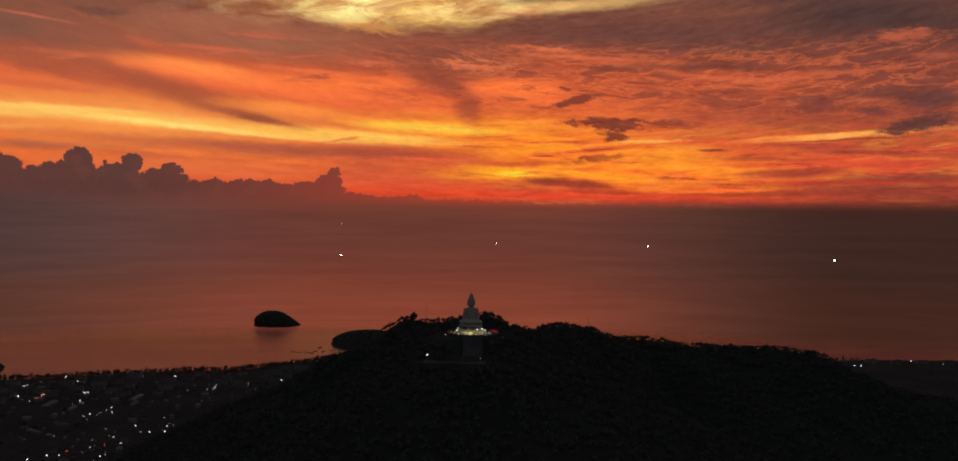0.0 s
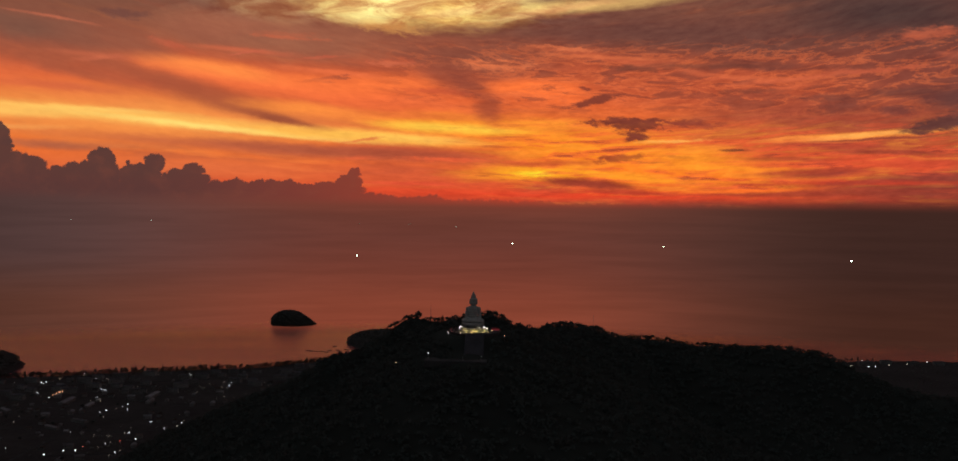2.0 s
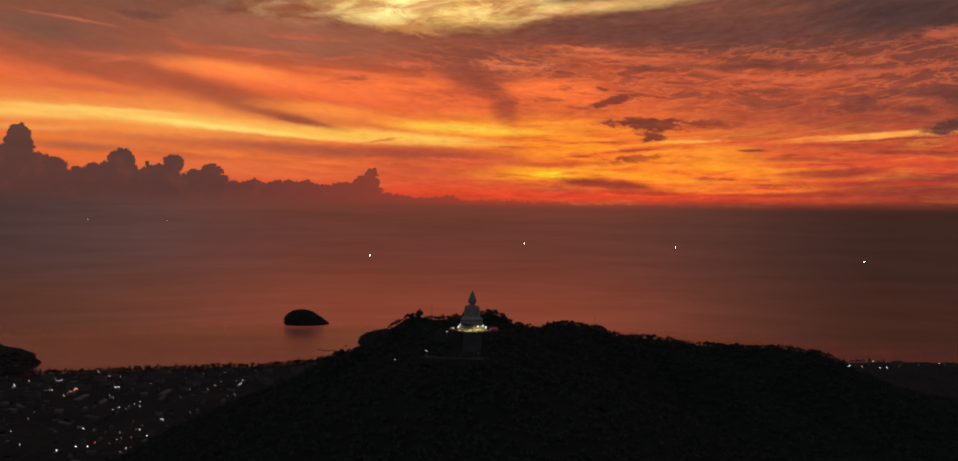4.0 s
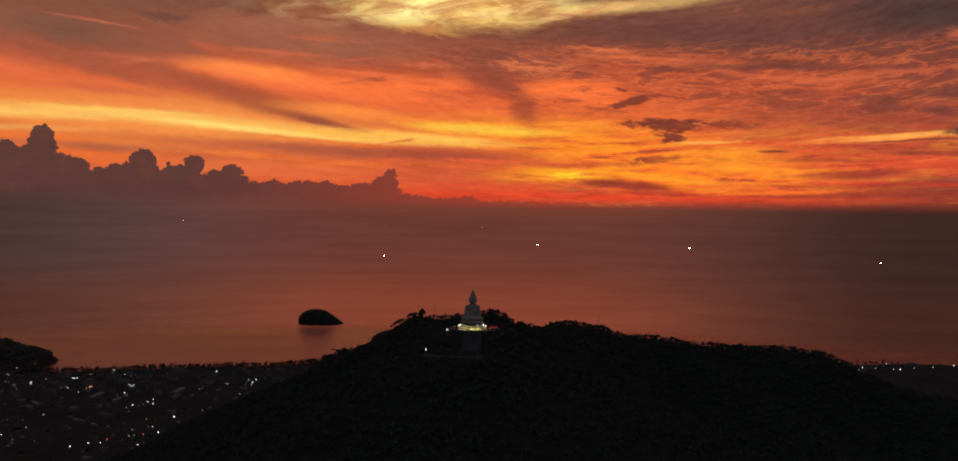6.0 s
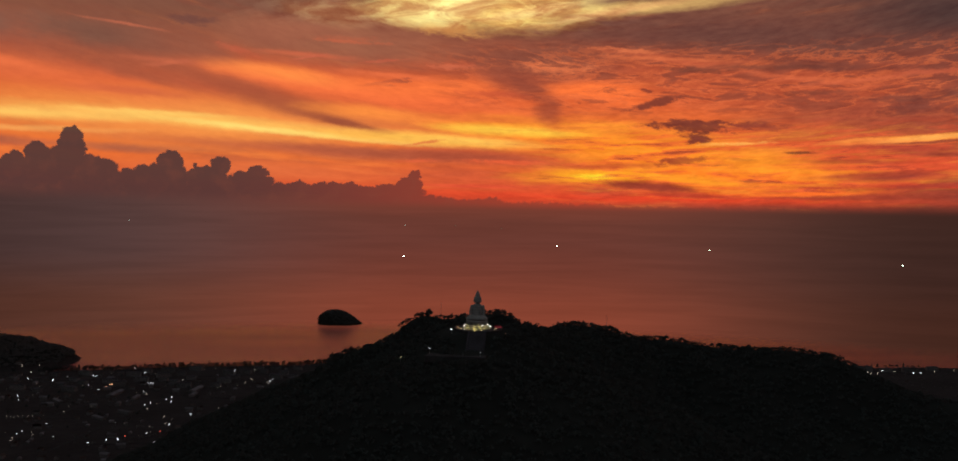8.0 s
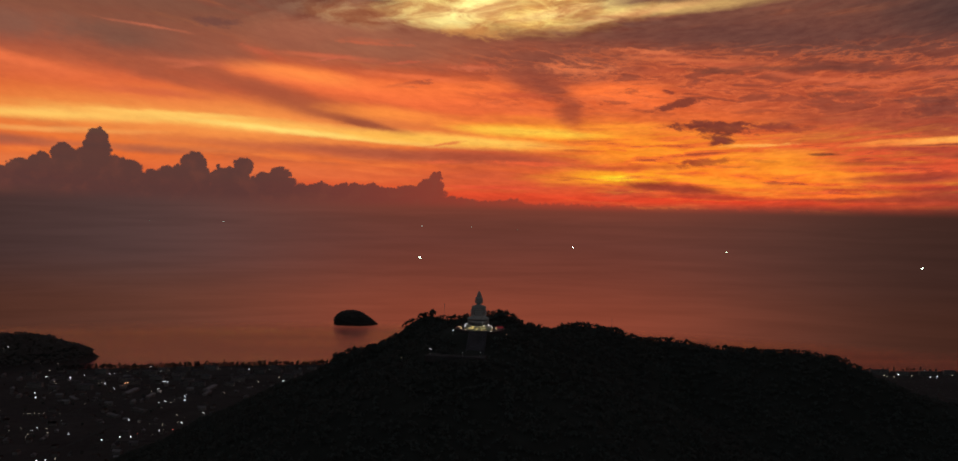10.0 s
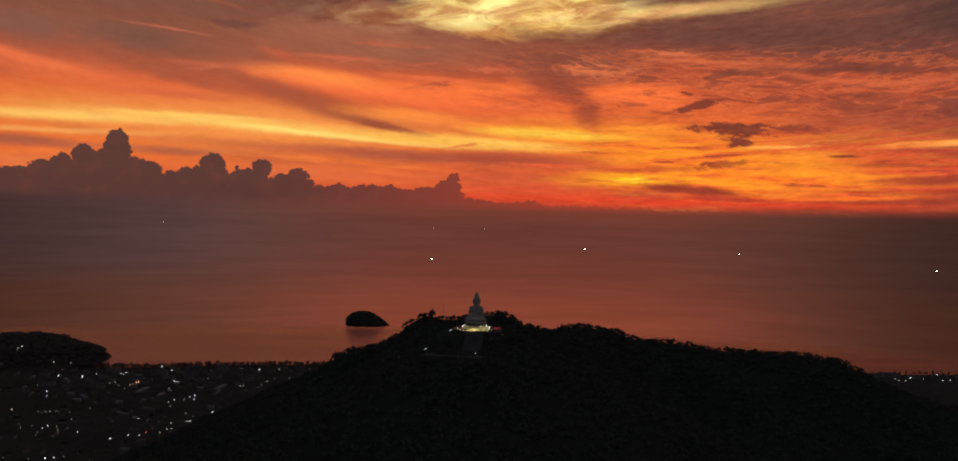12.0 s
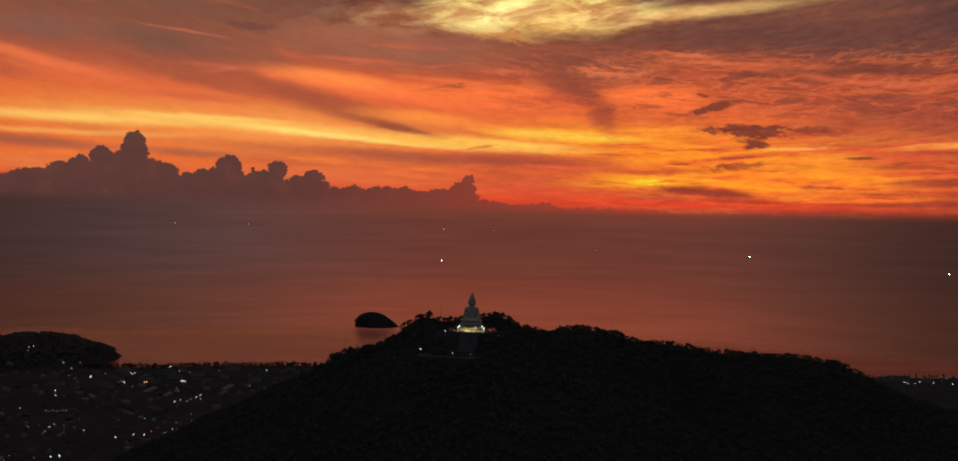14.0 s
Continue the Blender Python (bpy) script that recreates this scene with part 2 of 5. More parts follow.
# rows of high cloudlets with glowing rims
rows = g.noise(g.after(g.stretch(sheet, (2, 9, 0), -3, (3.4, 0.6, 1)), sky), 1.0, 9.0, 0.64, 0.5)
zone = g.math("MULTIPLY", g.step(right, -12.0, 1.0), g.math("MULTIPLY", g.step(above, 5.4, 7.2), g.step(above, 11.0, 9.4)))
rim = g.math("MULTIPLY", g.step(rows, 0.46, 0.50), g.step(rows, 0.55, 0.51))
sky = g.mix(g.math("MULTIPLY", zone, g.math("MULTIPLY", rim, 0.4)), sky, rgb(226, 110, 64))
sky = g.mix(g.math("MULTIPLY", zone, g.step(rows, 0.52, 0.60, 0.0, 0.55)), sky, rgb(122, 64, 52))
sky = cloud(sky, (8.12, 5.56), (2.34, 0.38), -2.6, (126, 60, 44), 0.95, 0.6, 1.5)
sky = cloud(sky, (8.36, 4.85), (0.98, 0.34), -11.5, (124, 58, 43), 0.95, 0.6, 1.3)
sky = cloud(sky, (5.62, 6.93), (1.67, 0.24), 13.5, (128, 60, 46), 0.95, 0.6, 1.2)
sky = cloud(sky, (5.25, 7.72), (0.42, 0.15), -9.6, (140, 64, 48), 0.9, 0.6, 1.0)
sky = cloud(sky, (11.48, 5.65), (1.04, 0.26), -1.9, (140, 64, 48), 0.9, 0.7, 1.2)
sky = cloud(sky, (14.45, 3.95), (1.09, 0.10), 0.3, (112, 56, 40), 0.95, 0.7, 0.5)
sky = cloud(sky, (7.60, 3.40), (1.74, 0.23), 4.8, (150, 62, 42), 0.9, 0.7, 1.4)
sky = cloud(sky, (10.98, 3.51), (1.12, 0.09), -2.6, (150, 60, 40), 0.8, 0.7, 0.6)
sky = cloud(sky, (2.84, 3.01), (3.46, 0.19), 2.1, (196, 84, 44), 0.8, 0.9, 1.0)
sky = cloud(sky, (5.55, 1.84), (2.87, 0.31), -4.9, (150, 56, 40), 0.85, 0.8, 1.2)
sky = cloud(sky, (12.18, 7.25), (1.47, 0.22), -2.1, (150, 70, 52), 0.7, 0.8, 1.2)
sky = cloud(sky, (15.97, 7.32), (2.13, 0.25), -3.9, (150, 70, 52), 0.7, 0.8, 1.2)
sky = cloud(sky, (25.89, 5.47), (2.48, 0.45), 9.9, (98, 58, 54), 0.9, 0.7, 1.2)
sky = cloud(sky, (23.64, 6.28), (1.29, 0.28), -3.5, (120, 62, 54), 0.8, 0.8, 1.2)
sky = cloud(sky, (26.77, 6.87), (2.15, 0.54), -2.1, (104, 60, 56), 0.8, 0.9, 1.2)
sky = cloud(sky, (20.74, 4.21), (5.05, 0.25), -2.4, (166, 66, 50), 0.7, 0.9, 1.4)
sky = cloud(sky, (19.42, 2.58), (3.08, 0.25), 3.6, (150, 60, 48), 0.85, 0.9, 0.9)
sky = cloud(sky, (25.04, 2.37), (3.47, 0.34), 2.5, (140, 58, 50), 0.8, 0.9, 1.0)
sky = cloud(sky, (15.58, 1.99), (2.51, 0.23), -1.4, (178, 62, 44), 0.7, 0.9, 1.2)
sky = cloud(sky, (-22.96, 10.94), (1.31, 0.30), 1.5, (108, 64, 58), 0.7, 0.9, 1.2)
sky = cloud(sky, (-8.88, 4.17), (1.28, 0.09), 7.8, (226, 120, 66), 0.8, 0.8, 0.8)
sky = cloud(sky, (-8.67, 3.11), (1.51, 0.11), 1.7, (236, 100, 60), 0.6, 0.9, 0.8)
sky = cloud(sky, (24.10, 1.66), (7.06, 0.70), 0.6, (136, 56, 46), 0.8, 1.2, 0.6)
sky = cloud(sky, (19.02, 4.50), (4.12, 0.11), 1.9, (250, 130, 60), 0.8, 1.1, 0.8)
sky = cloud(sky, (23.07, 3.84), (4.24, 0.18), -1.4, (150, 64, 48), 0.8, 0.9, 1.3)
sky = cloud(sky, (17.32, 3.41), (3.16, 0.15), -0.8, (164, 68, 46), 0.8, 0.9, 1.3)
sky = cloud(sky, (25.01, 3.20), (2.85, 0.21), 1.0, (166, 66, 48), 0.8, 0.9, 1.3)
sky = cloud(sky, (13.75, 2.90), (4.00, 0.15), -1.5, (255, 146, 42), 0.8, 1.0, 1.0)
sky = cloud(sky, (22.46, 2.07), (4.94, 0.18), 0.5, (196, 64, 44), 0.8, 1.0, 1.0)
sky = cloud(sky, (17.37, 1.35), (7.00, 0.19), 0.9, (150, 56, 44), 0.7, 1.0, 1.0)
sky = cloud(sky, (9.53, 9.03), (4.50, 0.14), -8.1, (200, 95, 62), 0.75, 1.0, 1.3)
sky = cloud(sky, (17.53, 8.19), (3.82, 0.14), 5.0, (206, 98, 64), 0.75, 1.0, 1.3)
sky = cloud(sky, (21.94, 8.59), (2.63, 0.17), 3.2, (192, 90, 62), 0.75, 1.0, 1.3)
sky = cloud(sky, (26.09, 9.26), (1.55, 0.20), -0.9, (172, 86, 64), 0.7, 1.0, 1.3)
sky = cloud(sky, (15.39, 9.14), (3.94, 0.32), -5.2, (116, 62, 52), 0.8, 0.9, 1.3)
sky = cloud(sky, (23.94, 7.31), (2.89, 0.31), -1.9, (112, 62, 54), 0.8, 0.9, 1.3)
sky = cloud(sky, (19.98, 7.07), (2.38, 0.28), -1.3, (124, 65, 54), 0.8, 0.9, 1.3)
sky = cloud(sky, (-18.24, 10.43), (2.58, 0.77), -3.5, (152, 84, 64), 0.8, 1.0, 1.2)
sky = cloud(sky, (-23.90, 8.46), (2.89, 0.21), -0.4, (200, 96, 66), 0.6, 1.1, 1.2)
sky = cloud(sky, (-16.11, 9.35), (3.18, 0.18), -2.2, (212, 100, 68), 0.65, 1.1, 1.2)
sky = cloud(sky, (-10.26, 8.30), (3.34, 0.19), -3.3, (238, 112, 66), 0.7, 1.1, 1.2)
sky = cloud(sky, (-10.99, 7.71), (0.82, 0.11), -1.4, (148, 72, 54), 0.9, 0.7, 1.2)
sky = cloud(sky, (-9.81, 7.95), (0.53, 0.09), 2.7, (148, 72, 54), 0.9, 0.7, 1.2)
sky = cloud(sky, (-26.09, 6.50), (3.71, 0.27), -2.1, (188, 84, 58), 0.7, 1.1, 0.8)
sky = cloud(sky, (-3.80, 7.35), (2.30, 0.23), -1.2, (196, 84, 54), 0.7, 1.0, 1.2)
sky = cloud(sky, (-5.68, 5.79), (4.57, 0.19), -1.2, (224, 104, 54), 0.6, 1.1, 1.0)
sky = cloud(sky, (-34.60, 8.86), (7.98, 1.67), -4.7, (150, 78, 60), 0.6, 1.2, 0.8)
sky = cloud(sky, (-30.72, 7.18), (7.50, 0.77), -8.0, (232, 104, 60), 0.6, 1.2, 0.6)
sky = cloud(sky, (-32.62, 4.93), (8.62, 0.35), 0.9, (252, 184, 92), 0.95, 1.2, 0.4)
sky = cloud(sky, (-33.24, 4.05), (7.29, 0.18), 1.7, (245, 158, 84), 0.7, 1.1, 0.6)
sky = cloud(sky, (-28.44, 9.83), (4.05, 0.84), -2.9, (120, 77, 63), 0.75, 1.0, 1.2)
sky = cloud(sky, (-34.62, 9.86), (4.02, 0.93), 1.3, (126, 83, 69), 0.7, 1.1, 1.0)
sky = cloud(sky, (-22.43, 9.08), (4.66, 0.66), -10.1, (150, 82, 62), 0.6, 1.0, 1.2)
sky = cloud(sky, (-17.31, 10.87), (3.55, 0.73), -2.4, (164, 94, 70), 0.7, 1.0, 1.3)
sky = cloud(sky, (-25.61, 7.58), (5.21, 0.47), -12.4, (152, 77, 56), 0.55, 1.1, 0.8)
sky = cloud(sky, (-34.27, 8.05), (4.62, 0.30), -9.5, (242, 112, 66), 0.7, 1.1, 0.6)
sky = cloud(sky, (-34.48, 3.24), (4.97, 0.31), 1.4, (196, 92, 62), 0.8, 1.1, 0.5)
sky = cloud(sky, (-34.46, 2.21), (4.98, 0.55), 3.1, (226, 116, 66), 0.7, 1.2, 0.4)
sky = cloud(sky, (-18.18, 6.52), (4.54, 0.72), -15.8, (156, 76, 54), 0.6, 1.1, 0.5)
sky = cloud(sky, (-23.25, 7.68), (5.24, 0.45), -8.8, (168, 80, 56), 0.6, 1.1, 0.6)
sky = cloud(sky, (-13.71, 5.25), (1.82, 0.22), -8.8, (150, 74, 52), 0.8, 0.9, 0.3)
sky = cloud(sky, (-18.55, 7.96), (3.31, 0.39), -6.8, (252, 122, 66), 0.8, 1.1, 0.4)
sky = cloud(sky, (-13.93, 7.56), (4.37, 0.51), -6.8, (248, 114, 62), 0.6, 1.1, 0.6)
sky = cloud(sky, (-35.10, 3.45), (3.72, 0.34), -1.2, (165, 84, 60), 0.85, 1.0, 0.4)
sky = cloud(sky, (-26.55, 3.35), (6.30, 0.22), -0.2, (190, 100, 64), 0.6, 1.0, 0.6)
sky = cloud(sky, (-26.06, 3.21), (2.82, 0.24), -1.8, (172, 88, 62), 0.7, 1.0, 0.5)
sky = cloud(sky, (-12.40, 3.55), (5.53, 0.30), -2.8, (172, 84, 58), 0.75, 1.0, 0.7)
sky = cloud(sky, (-6.78, 3.39), (4.19, 0.30), -0.8, (170, 78, 54), 0.7, 0.9, 0.9)
sky = cloud(sky, (11.91, 3.26), (4.05, 0.75), -0.8, (255, 152, 42), 0.6, 1.2, 0.8)
sky = cloud(sky, (8.20, 2.30), (4.52, 0.30), -4.8, (255, 164, 42), 0.6, 1.1, 0.8)
sky = cloud(sky, (23.08, 3.20), (4.87, 0.49), -0.8, (232, 84, 52), 0.55, 1.1, 1.0)
sky = cloud(sky, (22.06, 4.62), (4.28, 0.08), 2.8, (150, 70, 50), 0.9, 0.8, 0.8)
sky = cloud(sky, (21.89, 4.87), (3.80, 0.16), 4.8, (255, 170, 82), 0.95, 1.0, 0.5)
sky = cloud(sky, (17.28, 4.65), (2.10, 0.11), 4.2, (250, 142, 66), 0.8, 1.0, 0.8)
sky = cloud(sky, (25.58, 5.37), (1.87, 0.31), 7.2, (98, 57, 52), 0.9, 0.7, 1.1)
sky = cloud(sky, (24.64, 5.08), (1.42, 0.17), 3.2, (104, 58, 52), 0.8, 0.7, 1.1)
sky = cloud(sky, (19.99, 6.50), (1.42, 0.36), 4.2, (122, 62, 52), 0.75, 0.8, 1.2)
sky = cloud(sky, (23.64, 6.35), (0.96, 0.17), 1.2, (118, 60, 52), 0.75, 0.7, 1.2)
sky = cloud(sky, (26.62, 6.71), (1.53, 0.81), 6.2, (98, 58, 54), 0.6, 1.0, 1.2)
sky = cloud(sky, (7.55, 5.71), (2.57, 0.19), 2.2, (128, 60, 46), 0.9, 0.6, 1.4)
sky = cloud(sky, (11.67, 5.50), (2.21, 0.22), -0.8, (150, 66, 50), 0.7, 0.7, 1.3)
sky = cloud(sky, (8.14, 4.69), (0.53, 0.26), 1.2, (130, 60, 46), 0.9, 0.6, 1.0)
sky = cloud(sky, (5.17, 1.79), (2.87, 0.27), -4.8, (150, 60, 44), 0.85, 0.7, 1.2)
sky = cloud(sky, (7.66, 1.26), (3.03, 0.19), -1.8, (172, 62, 44), 0.7, 0.8, 1.2)
sky = cloud(sky, (18.38, 2.68), (3.11, 0.18), 3.2, (170, 66, 46), 0.8, 0.7, 1.3)
sky = cloud(sky, (21.47, 2.06), (2.66, 0.14), 4.2, (160, 62, 48), 0.7, 0.8, 1.3)
sky = cloud(sky, (14.88, 1.54), (4.31, 0.15), 2.2, (255, 112, 40), 0.6, 0.9, 1.0)
sky = cloud(sky, (13.77, 2.08), (2.90, 0.11), -0.8, (255, 136, 44), 0.6, 0.9, 1.0)
sky = cloud(sky, (6.50, 9.59), (4.17, 0.13), -2.8, (212, 106, 66), 0.8, 0.9, 1.4)
sky = cloud(sky, (14.69, 8.39), (3.59, 0.13), -4.8, (206, 98, 62), 0.75, 0.9, 1.3)
sky = cloud(sky, (18.24, 7.78), (2.07, 0.14), 5.2, (202, 94, 60), 0.7, 0.9, 1.3)
sky = cloud(sky, (4.20, 10.06), (2.10, 0.13), -4.8, (214, 110, 70), 0.8, 0.8, 1.4)
sky = cloud(sky, (8.41, 8.96), (2.25, 0.18), -1.8, (120, 64, 50), 0.75, 0.8, 1.3)
sky = cloud(sky, (12.13, 9.08), (3.67, 0.18), -0.8, (118, 64, 52), 0.75, 0.8, 1.3)
sky = cloud(sky, (15.43, 7.51), (2.49, 0.15), 1.2, (126, 64, 50), 0.7, 0.8, 1.3)
sky = cloud(sky, (-2.86, 8.21), (2.38, 0.90), -20.8, (148, 72, 54), 0.75, 1.0, 0.6)
sky = cloud(sky, (-1.02, 6.44), (0.92, 1.06), -53.8, (160, 74, 50), 0.7, 1.0, 0.5)
sky = cloud(sky, (10.40, 4.48), (1.86, 0.11), 3.2, (255, 178, 84), 0.8, 0.9, 1.0)
sky = cloud(sky, (-3.33, 3.10), (2.31, 0.15), -0.8, (236, 96, 56), 0.7, 0.9, 1.2)
sky = cloud(sky, (-5.22, 1.60), (3.45, 0.15), 0.2, (226, 80, 54), 0.6, 1.0, 1.0)
sky = cloud(sky, (-13.25, 10.25), (2.20, 0.11), -1.8, (196, 96, 66), 0.6, 0.9, 1.4)
sky = cloud(sky, (-6.89, 9.00), (1.52, 0.15), 1.2, (206, 104, 72), 0.7, 0.8, 1.6)
sky = cloud(sky, (-15.75, 9.19), (1.07, 0.09), 11.2, (200, 96, 70), 0.7, 0.8, 1.2)
sky = cloud(sky, (-11.02, 9.22), (1.12, 0.09), 6.2, (196, 92, 66), 0.6, 0.8, 1.4)
sky = cloud(sky, (-11.00, 7.89), (1.67, 0.10), 9.2, (150, 70, 54), 0.8, 0.7, 1.2)
sky = cloud(sky, (-14.31, 11.95), (3.07, 0.77), -6.2, (192, 130, 86), 0.5, 1.1, 1.0)
sky = cloud(sky, (-10.49, 12.34), (2.31, 0.85), -13.2, (248, 204, 124), 0.7, 1.1, 1.0)
sky = cloud(sky, (-7.23, 12.59), (2.70, 1.00), 9.8, (255, 222, 142), 0.8, 1.1, 0.9)
sky = cloud(sky, (-1.87, 12.46), (4.61, 0.31), 8.8, (236, 186, 116), 0.8, 1.1, 0.8)
sky = cloud(sky, (3.56, 12.51), (5.29, 0.23), 9.8, (222, 162, 104), 0.75, 1.1, 0.8)
sky = cloud(sky, (-17.22, 8.08), (4.19, 0.50), -5.2, (255, 134, 66), 0.9, 1.1, 0.5)
sky = cloud(sky, (-11.11, 7.56), (3.47, 0.58), -3.2, (250, 118, 60), 0.65, 1.1, 0.7)
sky = cloud(sky, (-11.82, 5.94), (4.24, 0.50), -3.2, (252, 140, 62), 0.85, 1.1, 0.5)

# the swirls of the high lit cloud
swirl = g.noise(g.after(g.stretch(bent, (3, 8, 0), 6, (3.0, 0.9, 1)), sky), 1.0, 7.0, 0.6, 0.6)
lit = g.math("MULTIPLY", g.step(above, 10.8, 11.8), g.math("MULTIPLY", g.step(right, -24.0, -13.0), g.step(right, 8.0, -2.0)))
rolls = g.math("MULTIPLY_ADD", lit, g.step(swirl, 0.34, 0.66, 0.26, -0.30), 1.0)
sky = g.mix(1.0, sky, g.join(rolls, g.math("MULTIPLY", rolls, rolls), g.math("MULTIPLY", rolls, rolls)), "MULTIPLY")

# fine fibres all through the cloud, stronger away from the smooth veils over the cumulus
fibre = g.noise(g.after(g.stretch(sheet, (4, 7, 0), 0, (2.0, 0.4, 1)), sky), 1.0, 9.0, 0.68, 0.3)
ripple = g.noise(g.after(g.stretch(sheet, (2, 3, 0), 0, (0.7, 0.22, 1)), sky), 1.0, 6.0, 0.6, 0.2)
amount = g.math("MULTIPLY", g.step(right, -22.0, 4.0, 0.35, 1.0), g.step(fibre, 0.28, 0.72, -0.14, 0.14))
amount = g.math("MULTIPLY_ADD", g.step(ripple, 0.3, 0.7, -0.07, 0.07), g.step(right, -14.0, 8.0, 0.3, 1.0), amount)
crisp = g.math("ADD", amount, 1.02)
sky = g.mix(1.0, sky, g.join(crisp, g.math("MULTIPLY_ADD", amount, 1.25, 1.02), crisp), "MULTIPLY")

# towers of cumulus along the horizon
puff = g.noise(flat, 1.7, 7.0, 0.62, 0.0, color=True)
puff = g.vec("SUBTRACT", puff, (0.5, 0.5, 0.5))
heap = g.vec("ADD", flat, g.vec("MULTIPLY", puff, (0.95, 0.85, 0)))


def tower(towers, at, size):
    place = heap if towers is None else g.after(heap, towers)
    here = g.vec("LENGTH", g.stretch(place, (*at, 0), 0, (*size, 1)), out=1)
    return here if towers is None else g.math("MINIMUM", towers, here)


towers = None
towers = tower(towers, (-29.24, 3.74), (0.63, 0.54))
towers = tower(towers, (-29.35, 2.94), (0.81, 0.79))
towers = tower(towers, (-31.08, 2.71), (0.65, 0.71))
towers = tower(towers, (-30.43, 1.71), (1.99, 1.07))
towers = tower(towers, (-28.24, 1.81), (1.50, 0.87))
towers = tower(towers, (-26.50, 1.15), (2.09, 0.80))
towers = tower(towers, (-33.25, 1.68), (0.82, 0.70))
towers = tower(towers, (-34.44, 1.14), (1.87, 0.76))
towers = tower(towers, (-36.27, 0.75), (1.81, 0.75))
towers = tower(towers, (-23.88, 2.48), (0.79, 0.67))
towers = tower(towers, (-24.04, 1.58), (1.21, 0.96))
towers = tower(towers, (-21.01, 2.38), (0.62, 0.56))
towers = tower(towers, (-21.79, 1.60), (1.24, 0.75))
towers = tower(towers, (-18.77, 2.02), (0.60, 0.42))
towers = tower(towers, (-19.28, 1.39), (1.49, 0.68))
towers = tower(towers, (-9.16, 2.09), (0.39, 0.39))
towers = tower(towers, (-9.49, 1.54), (0.84, 0.58))
towers = tower(towers, (-10.33, 1.09), (1.92, 0.46))
towers = tower(towers, (-12.06, 0.95), (2.30, 0.46))
towers = tower(towers, (-13.98, 1.04), (2.29, 0.49))
towers = tower(towers, (-22.54, 2.28), (0.18, 0.26))
towers = tower(towers, (-22.45, 1.80), (0.37, 0.45))
towers = tower(towers, (-25.28, 1.39), (1.06, 0.82))
towers = tower(towers, (-32.23, 1.98), (0.71, 0.78))
towers = tower(towers, (-29.77, 2.10), (1.34, 1.07))
towers = tower(towers, (-14.59, 1.14), (0.84, 0.46))
towers = tower(towers, (-16.57, 1.11), (0.83, 0.46))
towers = tower(towers, (-12.75, 1.01), (0.84, 0.38))
bank = g.math("MULTIPLY_ADD", g.noise(g.join(right, 0.0), 0.55, 5.0, 0.6), 1.7, 0.5)
bank = g.math("MULTIPLY", bank, g.step(right, -29.0, 4.0, 1.2, 0.42))
inside = g.math("MAXIMUM", g.step(towers, 1.06, 0.94), g.step(g.math("SUBTRACT", bank, g.split(heap)[1]), -0.08, 0.10))
warm = g.step(right, -26.0, -3.0, 1.13, 1.0)
sky = g.mix(1.0, sky, g.join(1.0, warm, warm), "MULTIPLY")
depth = g.noise(g.after(heap, inside), 0.9, 4.0, 0.5)
shade = g.mix(g.step(right, -23.0, 0.0, 0.0, 1.0), rgb(78, 55, 53), rgb(150, 62, 46))
sky = g.mix(g.math("MULTIPLY", inside, g.step(right, -8.0, 12.0, 0.95, 0.45)), sky, shade)
sky = g.mix(g.math("MULTIPLY", inside, g.step(depth, 0.45, 0.75, 0.0, 0.22)), sky, rgb(132, 72, 56))
# haze
top = g.math("MULTIPLY_ADD", g.math("MAXIMUM", right, 0.0), 0.03, 0.72)
top = g.math("MULTIPLY_ADD", g.math("MAXIMUM", g.math("SUBTRACT", -5.0, right), 0.0), 0.018, top)
thick = g.step(g.math("MULTIPLY_ADD", right, -0.008, above), top, 0.12)
sky = g.mix(thick, sky, haze(g, right, above))
back = g.node("ShaderNodeBackground")
g.put(back.inputs[0], sky)
back.inputs[1].default_value = 1.0
g.put(g.node("ShaderNodeOutputWorld").inputs[0], back.outputs[0])

# ---- materials ----


